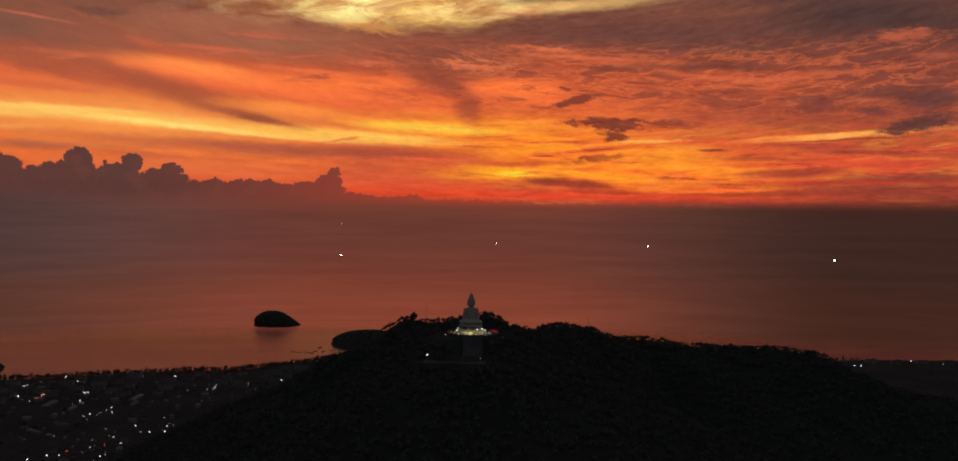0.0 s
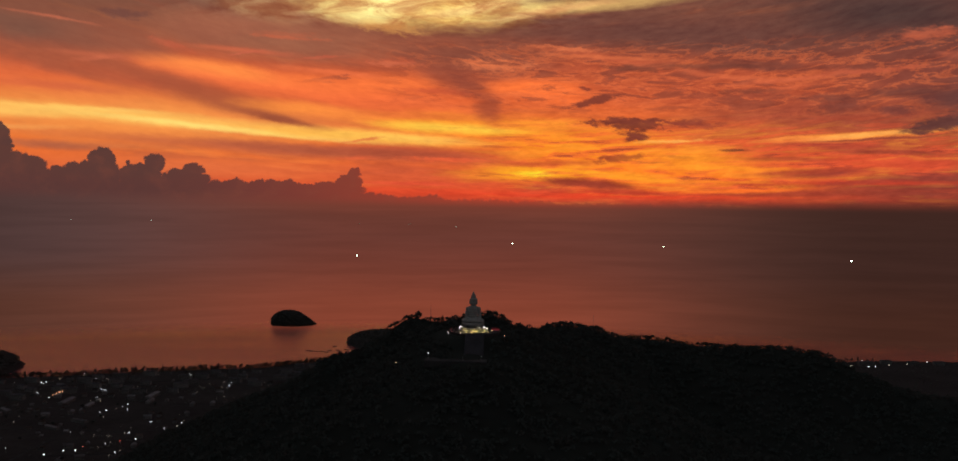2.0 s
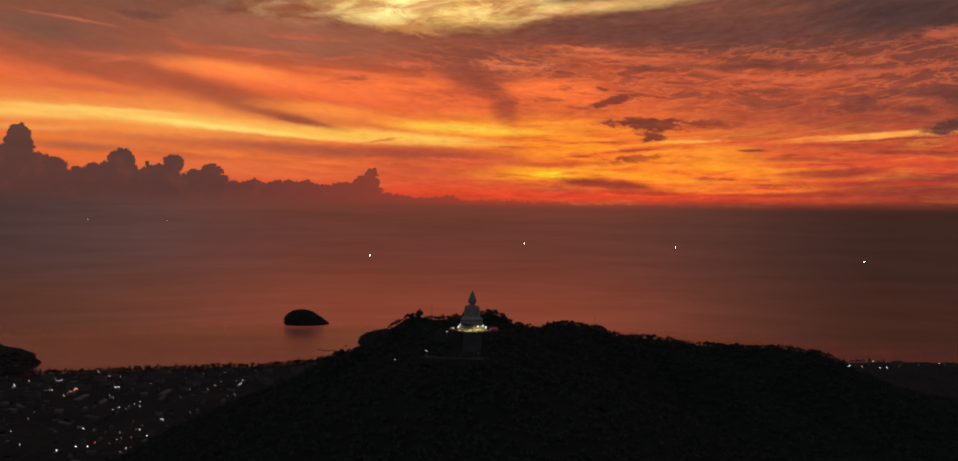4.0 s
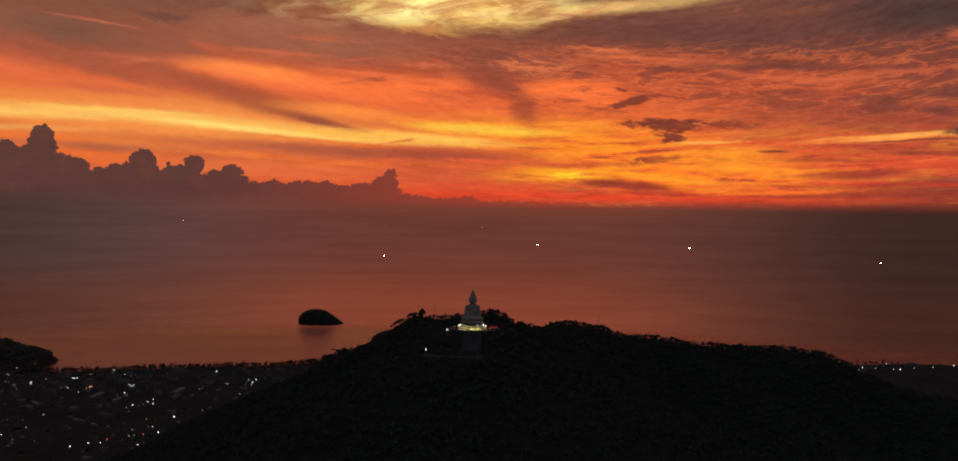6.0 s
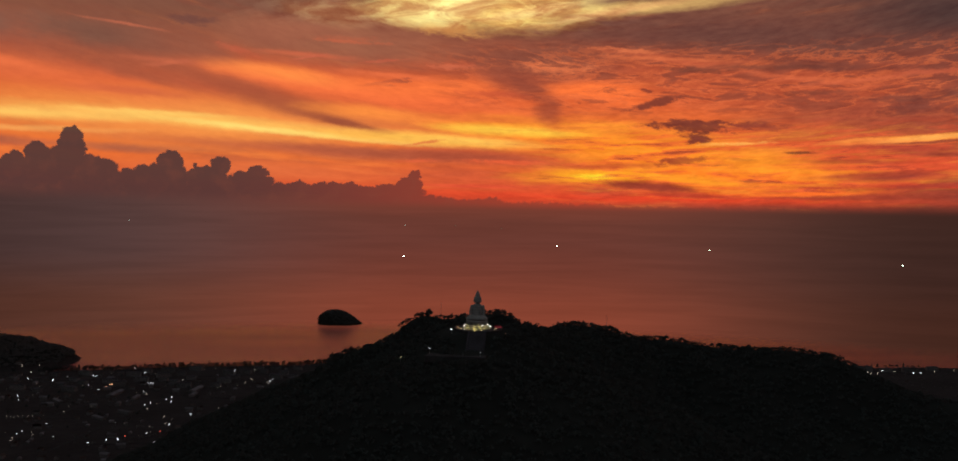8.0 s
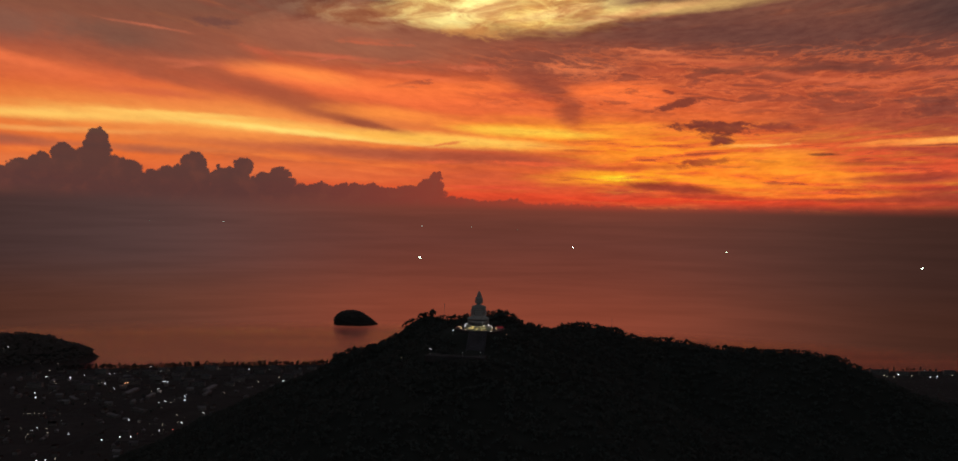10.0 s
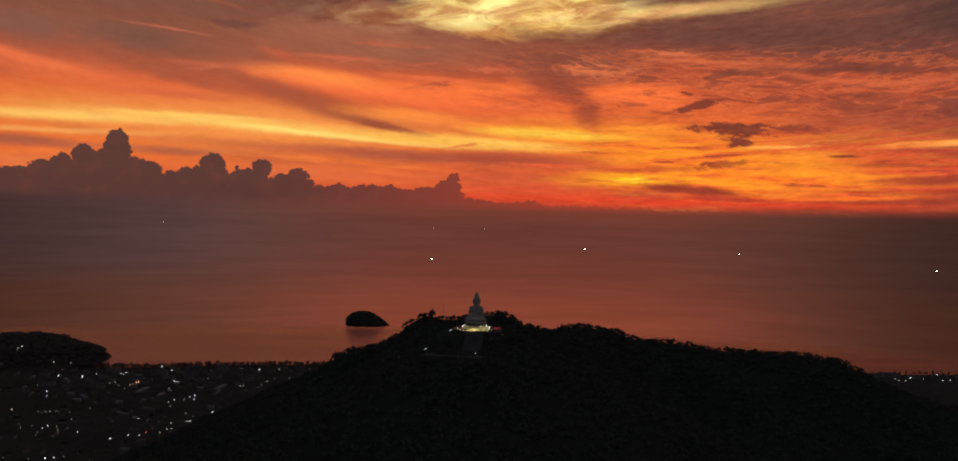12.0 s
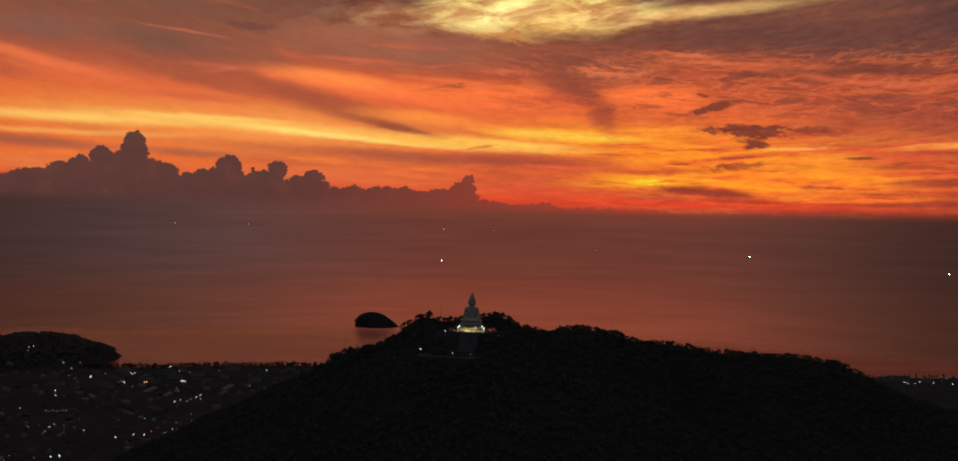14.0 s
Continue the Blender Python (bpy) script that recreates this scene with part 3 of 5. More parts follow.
def material(name, base, rough=0.8, metal=0.0, spread=0.35, scale=1.0, bump=0.0, matt=False, thin=0.0, low=None):
    """A surface with grain and stains at two scales, in metres."""
    m = bpy.data.materials.new(name)
    m.use_nodes = True
    g = Graph(m.node_tree)
    p = g.node("ShaderNodeBsdfDiffuse" if matt else "ShaderNodeBsdfPrincipled")
    place = g.node("ShaderNodeTexCoord").outputs["Object"]
    fine = g.noise(place, scale, 6.0, 0.6)
    wide = g.noise(place, scale * 0.13, 3.0, 0.5)
    amount = g.math("MULTIPLY_ADD", g.math("ADD", fine, wide), spread * 2, 1.0 - spread * 2)
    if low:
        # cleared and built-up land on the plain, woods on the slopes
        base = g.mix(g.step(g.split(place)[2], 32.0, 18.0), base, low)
    one = g.node("ShaderNodeObjectInfo").outputs["Random"]
    amount = g.math("MULTIPLY", amount, g.math("MULTIPLY_ADD", one, 0.4, 0.8))
    g.put(p.inputs[0], g.mix(1.0, base, g.join(amount, amount, amount), "MULTIPLY"))
    p.inputs["Roughness"].default_value = rough
    if not matt:
        p.inputs["Metallic"].default_value = metal
    if bump:
        b = g.node("ShaderNodeBump")
        b.inputs["Strength"].default_value = 0.6
        b.inputs["Distance"].default_value = bump
        g.put(b.inputs["Height"], fine)
        g.put(p.inputs["Normal"], b.outputs[0])
    surface = p.outputs[0]
    if thin:
        through_leaf = g.node("ShaderNodeBsdfTranslucent")
        g.put(through_leaf.inputs[0], p.inputs[0].links[0].from_socket)
        both = g.node("ShaderNodeMixShader")
        both.inputs[0].default_value = thin
        g.put(both.inputs[1], surface)
        g.put(both.inputs[2], through_leaf.outputs[0])
        surface = both.outputs[0]
    g.put(g.node("ShaderNodeOutputMaterial").inputs[0], surface)
    return m


def water():
    m = bpy.data.materials.new("sea_water")
    m.use_nodes = True
    g = Graph(m.node_tree)
    p = g.node("ShaderNodeBsdfPrincipled")
    place = g.node("ShaderNodeNewGeometry").outputs["Position"]
    p.inputs["Base Color"].default_value = (0.03, 0.035, 0.045, 1)
    p.inputs["IOR"].default_value = 1.33
    # ripples, swell and the smooth lanes that the wind leaves
    lanes = g.noise(g.stretch(place, (0, 0, 0), 12, (900, 160, 1)), 1.0, 4.0, 0.6, 0.5)
    g.put(p.inputs["Roughness"], g.step(lanes, 0.35, 0.68, 0.21, 0.27))
    ripple = g.noise(place, 0.09, 5.0, 0.65)
    swell = g.noise(g.stretch(place, (0, 0, 0), 8, (120, 30, 1)), 1.0, 3.0, 0.55)
    b = g.node("ShaderNodeBump")
    b.inputs["Strength"].default_value = 0.3
    b.inputs["Distance"].default_value = 1.2
    g.put(b.inputs["Height"], g.math("MULTIPLY_ADD", swell, 1.6, ripple))
    g.put(p.inputs["Normal"], b.outputs[0])
    # the outer water fades to clear with distance, imitating haze over the open sea
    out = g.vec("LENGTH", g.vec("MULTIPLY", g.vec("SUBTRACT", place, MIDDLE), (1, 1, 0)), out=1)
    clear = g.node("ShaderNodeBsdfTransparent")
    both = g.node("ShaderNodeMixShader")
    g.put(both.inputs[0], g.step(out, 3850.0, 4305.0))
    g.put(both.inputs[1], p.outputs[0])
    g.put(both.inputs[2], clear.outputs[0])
    g.put(g.node("ShaderNodeOutputMaterial").inputs[0], both.outputs[0])
    return m


def haze_glow_material():
    """The open sea beyond the bay: haze painted as a thin glow, through which the sky's own haze shows."""
    m = bpy.data.materials.new("painted_haze_glow")
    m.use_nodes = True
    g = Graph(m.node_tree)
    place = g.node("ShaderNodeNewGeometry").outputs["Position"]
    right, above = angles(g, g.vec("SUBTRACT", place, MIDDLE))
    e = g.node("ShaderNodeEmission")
    # streaks of brighter and dimmer sea, put into the glow as well
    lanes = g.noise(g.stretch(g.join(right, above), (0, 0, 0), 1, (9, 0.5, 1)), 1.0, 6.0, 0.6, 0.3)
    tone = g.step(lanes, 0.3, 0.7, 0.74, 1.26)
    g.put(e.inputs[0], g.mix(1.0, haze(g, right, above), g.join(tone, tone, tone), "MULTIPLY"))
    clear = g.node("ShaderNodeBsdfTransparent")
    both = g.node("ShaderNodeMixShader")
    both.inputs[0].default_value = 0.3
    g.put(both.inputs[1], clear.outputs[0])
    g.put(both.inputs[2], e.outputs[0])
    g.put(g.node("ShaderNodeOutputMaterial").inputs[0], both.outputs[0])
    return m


def lamp_glow(name, colour, strength):
    m = bpy.data.materials.new(name)
    m.use_nodes = True
    g = Graph(m.node_tree)
    e = g.node("ShaderNodeEmission")
    e.inputs[0].default_value = colour
    e.inputs[1].default_value = strength
    g.put(g.node("ShaderNodeOutputMaterial").inputs[0], e.outputs[0])
    return m


MIDDLE = (90.0, -40.0, 531.0)
SOIL = material("forest_floor", (0.030, 0.034, 0.031, 1), 0.95, scale=0.05, bump=0.8, matt=True)
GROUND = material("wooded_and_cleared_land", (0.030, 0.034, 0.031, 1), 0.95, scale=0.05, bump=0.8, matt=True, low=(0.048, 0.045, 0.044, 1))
LEAF = material("tropical_leaves", (0.072, 0.088, 0.082, 1), 0.8, spread=0.15, scale=0.4, matt=True, thin=0.12)
LEAF_DULL = material("casuarina_leaves", (0.075, 0.088, 0.082, 1), 0.85, spread=0.15, scale=0.5, matt=True, thin=0.12)
SCRUB = material("coastal_scrub", (0.115, 0.12, 0.115, 1), 0.85, spread=0.15, scale=0.3, matt=True, thin=0.12)
BARK = material("bark", (0.10, 0.08, 0.06, 1), 0.95, scale=1.5, bump=0.05, matt=True)
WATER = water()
HAZE_GLOW = haze_glow_material()
MARBLE = material("white_marble", (0.34, 0.35, 0.33, 1), 0.7, spread=0.15, scale=0.35, bump=0.03, matt=True)
CONCRETE = material("grey_concrete", (0.08, 0.08, 0.09, 1), 0.9, scale=0.5, bump=0.03, matt=True)
PAVING = material("terrace_paving", (0.07, 0.07, 0.07, 1), 0.85, scale=0.3, bump=0.02, matt=True)
STEEL = material("galvanised_steel", (0.32, 0.33, 0.34, 1), 0.45, metal=0.9, scale=2.0)
PLASTER = material("painted_plaster", (0.17, 0.167, 0.16, 1), 0.85, scale=0.6, matt=True)
TILES = material("clay_roof_tiles", (0.10, 0.078, 0.07, 1), 0.85, scale=0.8, bump=0.05, matt=True)
SHEET = material("corrugated_sheet", (0.26, 0.26, 0.275, 1), 0.9, scale=0.4, matt=True)
ASPHALT = material("asphalt", (0.05, 0.05, 0.05, 1), 0.9, scale=0.6, matt=True)
SAND = material("beach_sand", (0.30, 0.24, 0.17, 1), 0.95, scale=0.1, matt=True)
HULL = material("boat_hull", (0.25, 0.22, 0.2, 1), 0.5, scale=0.5, matt=True)
GLASS = material("dark_window_glass", (0.03, 0.035, 0.04, 1), 0.1, scale=0.5)

# ---- helpers for meshes ----


def mesh_of(name, bm, mats):
    me = bpy.data.meshes.new(name)
    bm.to_mesh(me)
    bm.free()
    for m in mats if isinstance(mats, (list, tuple)) else [mats]:
        me.materials.append(m)
    return me


def raw(name, verts, faces, mat, smooth=False):
    me = bpy.data.meshes.new(name)
    me.from_pydata(verts, [], faces)
    me.materials.append(mat)
    if smooth:
        me.polygons.foreach_set("use_smooth", [True] * len(me.polygons))
    me.update()
    return me


def part(name, data, mat, parent, label=""):
    """One mesh object under a thing or a part. data: a bmesh or a mesh."""
    ob = new(name, mesh_of(name, data, mat) if isinstance(data, bmesh.types.BMesh) else data)
    ob.parent = parent
    return tagged(ob, label)


def box(bm, size, at=(0, 0, 0), turn=0.0, bevel=0.0):
    m = Matrix.Translation(at) @ Matrix.Rotation(turn, 4, "Z") @ Matrix.Diagonal((*size, 1))
    made = bmesh.ops.create_cube(bm, size=1, matrix=m)["verts"]
    if bevel:
        edges = list({e for v in made for e in v.link_edges})
        bmesh.ops.bevel(bm, geom=edges, offset=bevel, segments=1, affect="EDGES")


def rod(bm, a, b, r0, r1, n=6):
    a, b = Vector(a), Vector(b)
    m = Matrix.Translation((a + b) / 2) @ (b - a).to_track_quat("Z", "Y").to_matrix().to_4x4()
    bmesh.ops.create_cone(bm, cap_ends=True, segments=n, radius1=r0, radius2=r1, depth=(b - a).length, matrix=m)


def ball(bm, at, size, u=16, v=10, turn=None):
    m = Matrix.Translation(at) @ (turn or Matrix.Identity(4)) @ Matrix.Diagonal((*size, 1))
    bmesh.ops.create_uvsphere(bm, u_segments=u, v_segments=v, radius=1, matrix=m)


def lathe(bm, profile, n=48, at=(0, 0, 0), arc=(0, 2 * math.pi), caps=True):
    """A turned form from (radius, height) pairs."""
    full = arc[1] - arc[0] > 6.28
    k = n if full else n + 1
    rings = [[bm.verts.new((at[0] + r * math.cos(arc[0] + (arc[1] - arc[0]) * i / n), at[1] + r * math.sin(arc[0] + (arc[1] - arc[0]) * i / n), at[2] + z))
              for i in range(k)] for r, z in profile]
    for a, b in zip(rings, rings[1:]):
        for i in range(n):
            j = (i + 1) % k
            bm.faces.new((a[i], a[j], b[j], b[i]))
    if full and caps:
        if profile[0][0] > 0.01:
            bm.faces.new(rings[0][::-1])
        if profile[-1][0] > 0.01:
            bm.faces.new(rings[-1])


# ---- the lie of the land ----
# ridge lines: x, y, height of the ground
SPUR = [(-30, 1270, 373), (-92, 1280, 374), (-116, 1262, 352), (-140, 1235, 341), (-185, 1190, 330), (-225, 1180, 300), (-262, 1165, 268), (-300, 1155, 240),
        (-350, 1140, 208), (-420, 1110, 168), (-640, 1040, 60)]
RIDGE = [(-30, 1270, 373), (16, 1284, 380), (44, 1300, 365), (76, 1330, 350), (110, 1420, 344), (148, 1480, 348), (180, 1515, 336), (215, 1535, 324), (264, 1560, 308),
         (296, 1550, 309), (372, 1548, 302), (396, 1540, 301), (424, 1512, 308), (464, 1470, 316), (500, 1460, 317), (528, 1450, 313), (545, 1430, 305), (568, 1420, 296),
         (596, 1410, 288), (650, 1390, 268), (760, 1350, 240), (1050, 1300, 130)]
NOSE = [(-30, 1262, 371), (-8, 1185, 369), (-10, 1092, 346), (0, 900, 262), (30, 600, 120), (60, 300, 40)]
FLANK = [(423, 1512, 307), (450, 1200, 210), (460, 800, 90)]
COAST = [(-4000, 2900), (-1640, 2760), (-1468, 2640), (-1266, 2714), (-1112, 2793), (-941, 2860), (-756, 2918), (-625, 3030), (-517, 3160), (-440, 3300),
         (-300, 3380), (0, 3350), (600, 3300), (1159, 3318), (1431, 3395), (1831, 3425), (4000, 3500)]


def ridge_height(x, y, line, width, slope):
    best = np.full(np.shape(x), -1e3)
    for (ax, ay, az), (bx, by, bz) in zip(line, line[1:]):
        dx, dy = bx - ax, by - ay
        s = np.clip(((x - ax) * dx + (y - ay) * dy) / (dx * dx + dy * dy), 0, 1)
        d = np.hypot(x - ax - s * dx, y - ay - s * dy)
        best = np.maximum(best, az + s * (bz - az) - slope * (np.sqrt(d * d + width * width) - width))
    return best


def smooth01(v):
    v = np.clip(v, 0, 1)
    return v * v * (3 - 2 * v)


def dome(x, y, cx, cy, rx, ry, h):
    q = np.clip(1 - ((x - cx) / rx) ** 2 - ((y - cy) / ry) ** 2, 0, 1)
    return h * np.sqrt(q)


def waves(x, y):
    return (np.sin(x * 0.021 + 1.3) * np.sin(y * 0.017 + 0.4) * 5 + np.sin(x * 0.057 + y * 0.031) * 2.2 + np.sin(y * 0.083 - x * 0.045 + 2) * 1.4)


def land(x, y):
    """Height of the ground over the sea."""
    x, y = np.asarray(x, float), np.asarray(y, float)
    shore = np.interp(x, [p[0] for p in COAST], [p[1] for p in COAST])
    plain = -10 + 15 * smooth01((shore + 25 - y) / 60) + 6 * smooth01((shore - y) / 900)
    hill = np.maximum.reduce([ridge_height(x, y, SPUR, 12, 0.85), ridge_height(x, y, RIDGE, 20, 0.6),
                              ridge_height(x, y, NOSE, 60, 0.5), ridge_height(x, y, FLANK, 120, 0.45)])
    hill = hill + waves(x, y) * smooth01((hill - 20) / 120) * smooth01((np.hypot(x + 8, y - 1178) - 60) / 60)
    z = np.maximum(plain, hill)
    cape = np.maximum.reduce([dome(x, y, -1790, 2720, 220, 330, 69), dome(x, y, -1660, 2745, 190, 220, 55), dome(x, y, -1575, 2755, 100, 120, 49), dome(x, y, -2080, 2650, 240, 380, 58)])
    head = dome(x, y, -430, 3560, 140, 185, 44)
    z = np.maximum(z, np.maximum(np.where(cape > 0, cape - 4, -99), np.where(head > 0, head - 4, -99)))
    # the levelled top under the statue, and the forecourt at the foot of the stairs
    top = smooth01((62 - np.hypot(x + 8, y - 1183)) / 18)
    z = z * (1 - top) + 368.5 * top
    return z


def height(x, y):
    return float(land(x, y))


def grid(name, xs, ys, mat):
    X, Y = np.meshgrid(xs, ys)
    Z = land(X, Y)
    n, m = len(xs), len(ys)
    verts = np.stack([X.ravel(), Y.ravel(), Z.ravel()], 1).tolist()
    i = np.arange(n * m).reshape(m, n)
    faces = np.stack([i[:-1, :-1].ravel(), i[:-1, 1:].ravel(), i[1:, 1:].ravel(), i[1:, :-1].ravel()], 1)
    # no sea bed far out under the deep water
    faces = faces[Z.ravel()[faces].max(1) > -9.5].tolist()
    return raw(name, verts, faces, mat, True)


xs = np.concatenate([np.arange(-2510, -760, 25), np.arange(-760, 900, 9), np.arange(900, 2500, 30)])
ys = np.concatenate([np.arange(-900, 500, 50), np.arange(500, 1700, 9), np.arange(1700, 3830, 22)])
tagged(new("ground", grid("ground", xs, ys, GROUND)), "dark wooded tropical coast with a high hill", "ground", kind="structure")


def sea_sheet():
    """The bay, flat out to where the painted haze takes over."""
    bm = bmesh.new()
    ring = [0.5, 600, 1200, 1800, 2400, 3000, 3600, 3900, 4100, 4310]
    lathe(bm, [(r, 0) for r in ring], 96, (MIDDLE[0], MIDDLE[1], 0), caps=False)
    bmesh.ops.reverse_faces(bm, faces=bm.faces)
    return mesh_of("sea", bm, WATER)


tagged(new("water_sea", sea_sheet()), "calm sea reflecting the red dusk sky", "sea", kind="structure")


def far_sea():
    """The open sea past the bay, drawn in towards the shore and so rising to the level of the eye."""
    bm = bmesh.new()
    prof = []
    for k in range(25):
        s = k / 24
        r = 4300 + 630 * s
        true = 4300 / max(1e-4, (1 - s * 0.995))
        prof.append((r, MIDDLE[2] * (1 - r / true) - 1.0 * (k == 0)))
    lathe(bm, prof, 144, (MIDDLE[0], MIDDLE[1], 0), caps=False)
    return mesh_of("far_sea", bm, HAZE_GLOW)


FAR = tagged(new("backdrop_open_sea", far_sea()), "glowing backdrop with the red haze over the open sea painted in", "sea", kind="structure")


# ---- island ----
def isle_height(x, y):
    """A rounded back, blunt towards the south and drawn out in a low tail to the north."""
    ends = np.where(x < -14, (x + 14) / 88, (x + 14) / 116)
    s = np.clip(np.sqrt(ends ** 2 + (y / 84) ** 2), 0, 1)
    tail = smooth01((x + 30) / 90)
    return 58 * ((1 - s ** 2.7) ** 0.62 * (1 - tail) + (1 - s ** 1.75) ** 1.0 * tail), s


def island():
    n, m = 60, 22
    verts, faces = [], []
    for j in range(m + 1):
        s = j / m
        for i in range(n):
            a = 2 * math.pi * i / n
            wob = 1 + (0.03 * math.sin(3 * a + 1) + 0.03 * math.sin(5 * a) + 0.02 * math.sin(11 * a)) * s
            x, y = (116 if math.cos(a) > 0 else 88) * s * math.cos(a) - 14, 84 * s * math.sin(a)
            h = float(isle_height(x, y)[0]) - 3 * (s > 0.99)
            verts.append((x * wob, y * wob, h + 1.5 * math.sin(x * 0.11) * math.sin(y * 0.13) * (1 - s)))
    for j in range(m):
        for i in range(n):
            k = (i + 1) % n
            faces.append((j * n + i, j * n + k, (j + 1) * n + k, (j + 1) * n + i))
    return raw("rock", verts, faces, SOIL, True)


isle = tagged(new("island", None), "small rounded wooded island out in the bay", "island")
isle.location = (-897, 4045, 0)
part("rock", island(), SOIL, isle)

# ---- trees ----
rng = np.random.default_rng(7)


def leaf_quads(centres, size, rng, flat=0.0):
    """A small bent leaf clump, as two triangles on a fold, at each centre."""
    n = len(centres)
    a = rng.normal(size=(n, 3))
    a[:, 2] *= 1 - flat
    a /= np.linalg.norm(a, axis=1)[:, None]
    b = np.cross(a, rng.normal(size=(n, 3)))
    b /= np.linalg.norm(b, axis=1)[:, None]
    c = np.cross(a, b)
    s = size * rng.uniform(0.6, 1.4, (n, 1))
    v = np.stack([centres - a * s, centres - b * s * 0.7 + c * s * 0.25, centres + a * s, centres + b * s * 0.7 + c * s * 0.2], 1)
    verts = v.reshape(-1, 3)
    i = np.arange(n)[:, None] * 4
    faces = np.concatenate([i + [0, 1, 2], i + [0, 2, 3]])
    return verts, faces


def crown_points(kind, h, r, n, rng):
    """Where leaf clumps sit: lobes round the limbs, uneven, with gaps."""
    pts = []
    if kind == "casuarina":
        t = rng.uniform(0.18, 1.0, n) ** 0.9
        spread = r * (1.05 - t) ** 0.7 * rng.uniform(0.2, 1.0, n) ** 0.5
        a = rng.uniform(0, 2 * np.pi, n)
        pts = np.stack([spread * np.cos(a), spread * np.sin(a), h * t + rng.normal(0, 0.3, n)], 1)
        return pts
    lobes = 9 if kind == "round" else 6
    for k in range(lobes):
        a = 2 * np.pi * k / lobes + rng.uniform(-0.4, 0.4)
        out = r * rng.uniform(0.25, 0.72)
        z = h * (rng.uniform(0.48, 0.72) if kind == "round" else rng.uniform(0.42, 0.9))
        lr = r * rng.uniform(0.34, 0.55)
        m = n // (lobes + 1)
        d = rng.normal(size=(m, 3))
        d /= np.linalg.norm(d, axis=1)[:, None]
        d *= rng.uniform(0.55, 1.0, (m, 1)) ** 0.5 * lr
        pts.append(d * (1, 1, 0.75) + (out * np.cos(a), out * np.sin(a), z))
    m = n - sum(len(p) for p in pts)
    d = rng.normal(size=(m, 3))
    d /= np.linalg.norm(d, axis=1)[:, None]
    pts.append(d * (r * 0.5, r * 0.5, h * 0.17) * rng.uniform(0.6, 1, (m, 1)) + (0, 0, h * 0.8))
    return np.concatenate(pts)


def tree_model(kind, h, r, n, seed):
    """Trunk with limbs, and a crown of leaf clumps: the two meshes of a tree."""
    rng = np.random.default_rng(seed)
    bm = bmesh.new()
    lean = rng.uniform(-0.05, 0.05, 2) * h
    fork = h * (0.35 if kind == "round" else 0.5)
    rod(bm, (0, 0, -1.5), (lean[0], lean[1], fork), h * 0.032, h * 0.02, 7)
    rod(bm, (lean[0], lean[1], fork), (lean[0] * 1.4, lean[1] * 1.4, h * 0.85), h * 0.02, h * 0.006, 6)
    for k in range(6):
        a = 2 * math.pi * k / 6 + rng.uniform(-0.5, 0.5)
        z = fork * rng.uniform(0.8, 1.3)
        e = r * rng.uniform(0.45, 0.8)
        rod(bm, (lean[0], lean[1], z), (lean[0] + e * math.cos(a), lean[1] + e * math.sin(a), z + h * rng.uniform(0.12, 0.28)), h * 0.012, h * 0.004, 5)
    trunk = mesh_of("trunk", bm, BARK)
    pts = crown_points(kind, h, r, n, rng)
    verts, faces = leaf_quads(pts, r * (0.15 if kind != "casuarina" else 0.17), rng)
    crown = raw("crown", verts.tolist(), faces.tolist(), LEAF_DULL if kind == "casuarina" else LEAF)
    return trunk, crown


def palm_model(h, seed):
    rng = np.random.default_rng(seed)
    bm = bmesh.new()
    last = Vector((0, 0, -1))
    for k in range(1, 6):
        p = Vector((0.02 * h * (k / 5) ** 2 * 3, 0, h * k / 5))
        rod(bm, last, p, 0.26 - 0.02 * k, 0.25 - 0.02 * k, 7)
        last = p
    trunk = mesh_of("trunk", bm, BARK)
    verts, faces = [], []
    for k in range(15):
        a, up = 2 * math.pi * k / 15 + rng.uniform(-0.2, 0.2), rng.uniform(-0.1, 0.9)
        for j in range(7):
            for side in (-1, 1):
                s, e = j / 7, (j + 1.2) / 7
                d = Vector((math.cos(a), math.sin(a), 0))
                q = Vector((-math.sin(a), math.cos(a), 0)) * side
                c0 = last + d * 3.6 * s + Vector((0, 0, 2.2 * up * s - 3.0 * s * s))
                c1 = last + d * 3.6 * e + Vector((0, 0, 2.2 * up * e - 3.0 * e * e))
                tip = (c0 + c1) / 2 + q * (0.9 * (1 - 0.6 * s)) + Vector((0, 0, -0.5))
                i = len(verts)
                verts += [c0, c1, tip]
                faces.append((i, i + 1, i + 2))
    return trunk, raw("crown", [tuple(v) for v in verts], faces, LEAF)


MODELS = {
    "round": [tree_model("round", 10, 5.0, 300, 1), tree_model("round", 9, 4.6, 280, 2), tree_model("round", 11, 5.6, 320, 3)],
    "tall": [tree_model("tall", 13, 4.0, 300, 4), tree_model("tall", 14, 4.4, 300, 5)],
    "casuarina": [tree_model("casuarina", 14, 3.6, 320, 6), tree_model("casuarina", 12, 3.4, 280, 8)],
    "palm": [palm_model(11, 9)],
}
LABELS = {"round": "dark broad-crowned rainforest tree on the hillside", "tall": "tall dark tree with an uneven crown",
          "casuarina": "feathery dark casuarina tree behind the beach", "palm": "slender coconut palm with drooping fronds"}
first_tree = {}


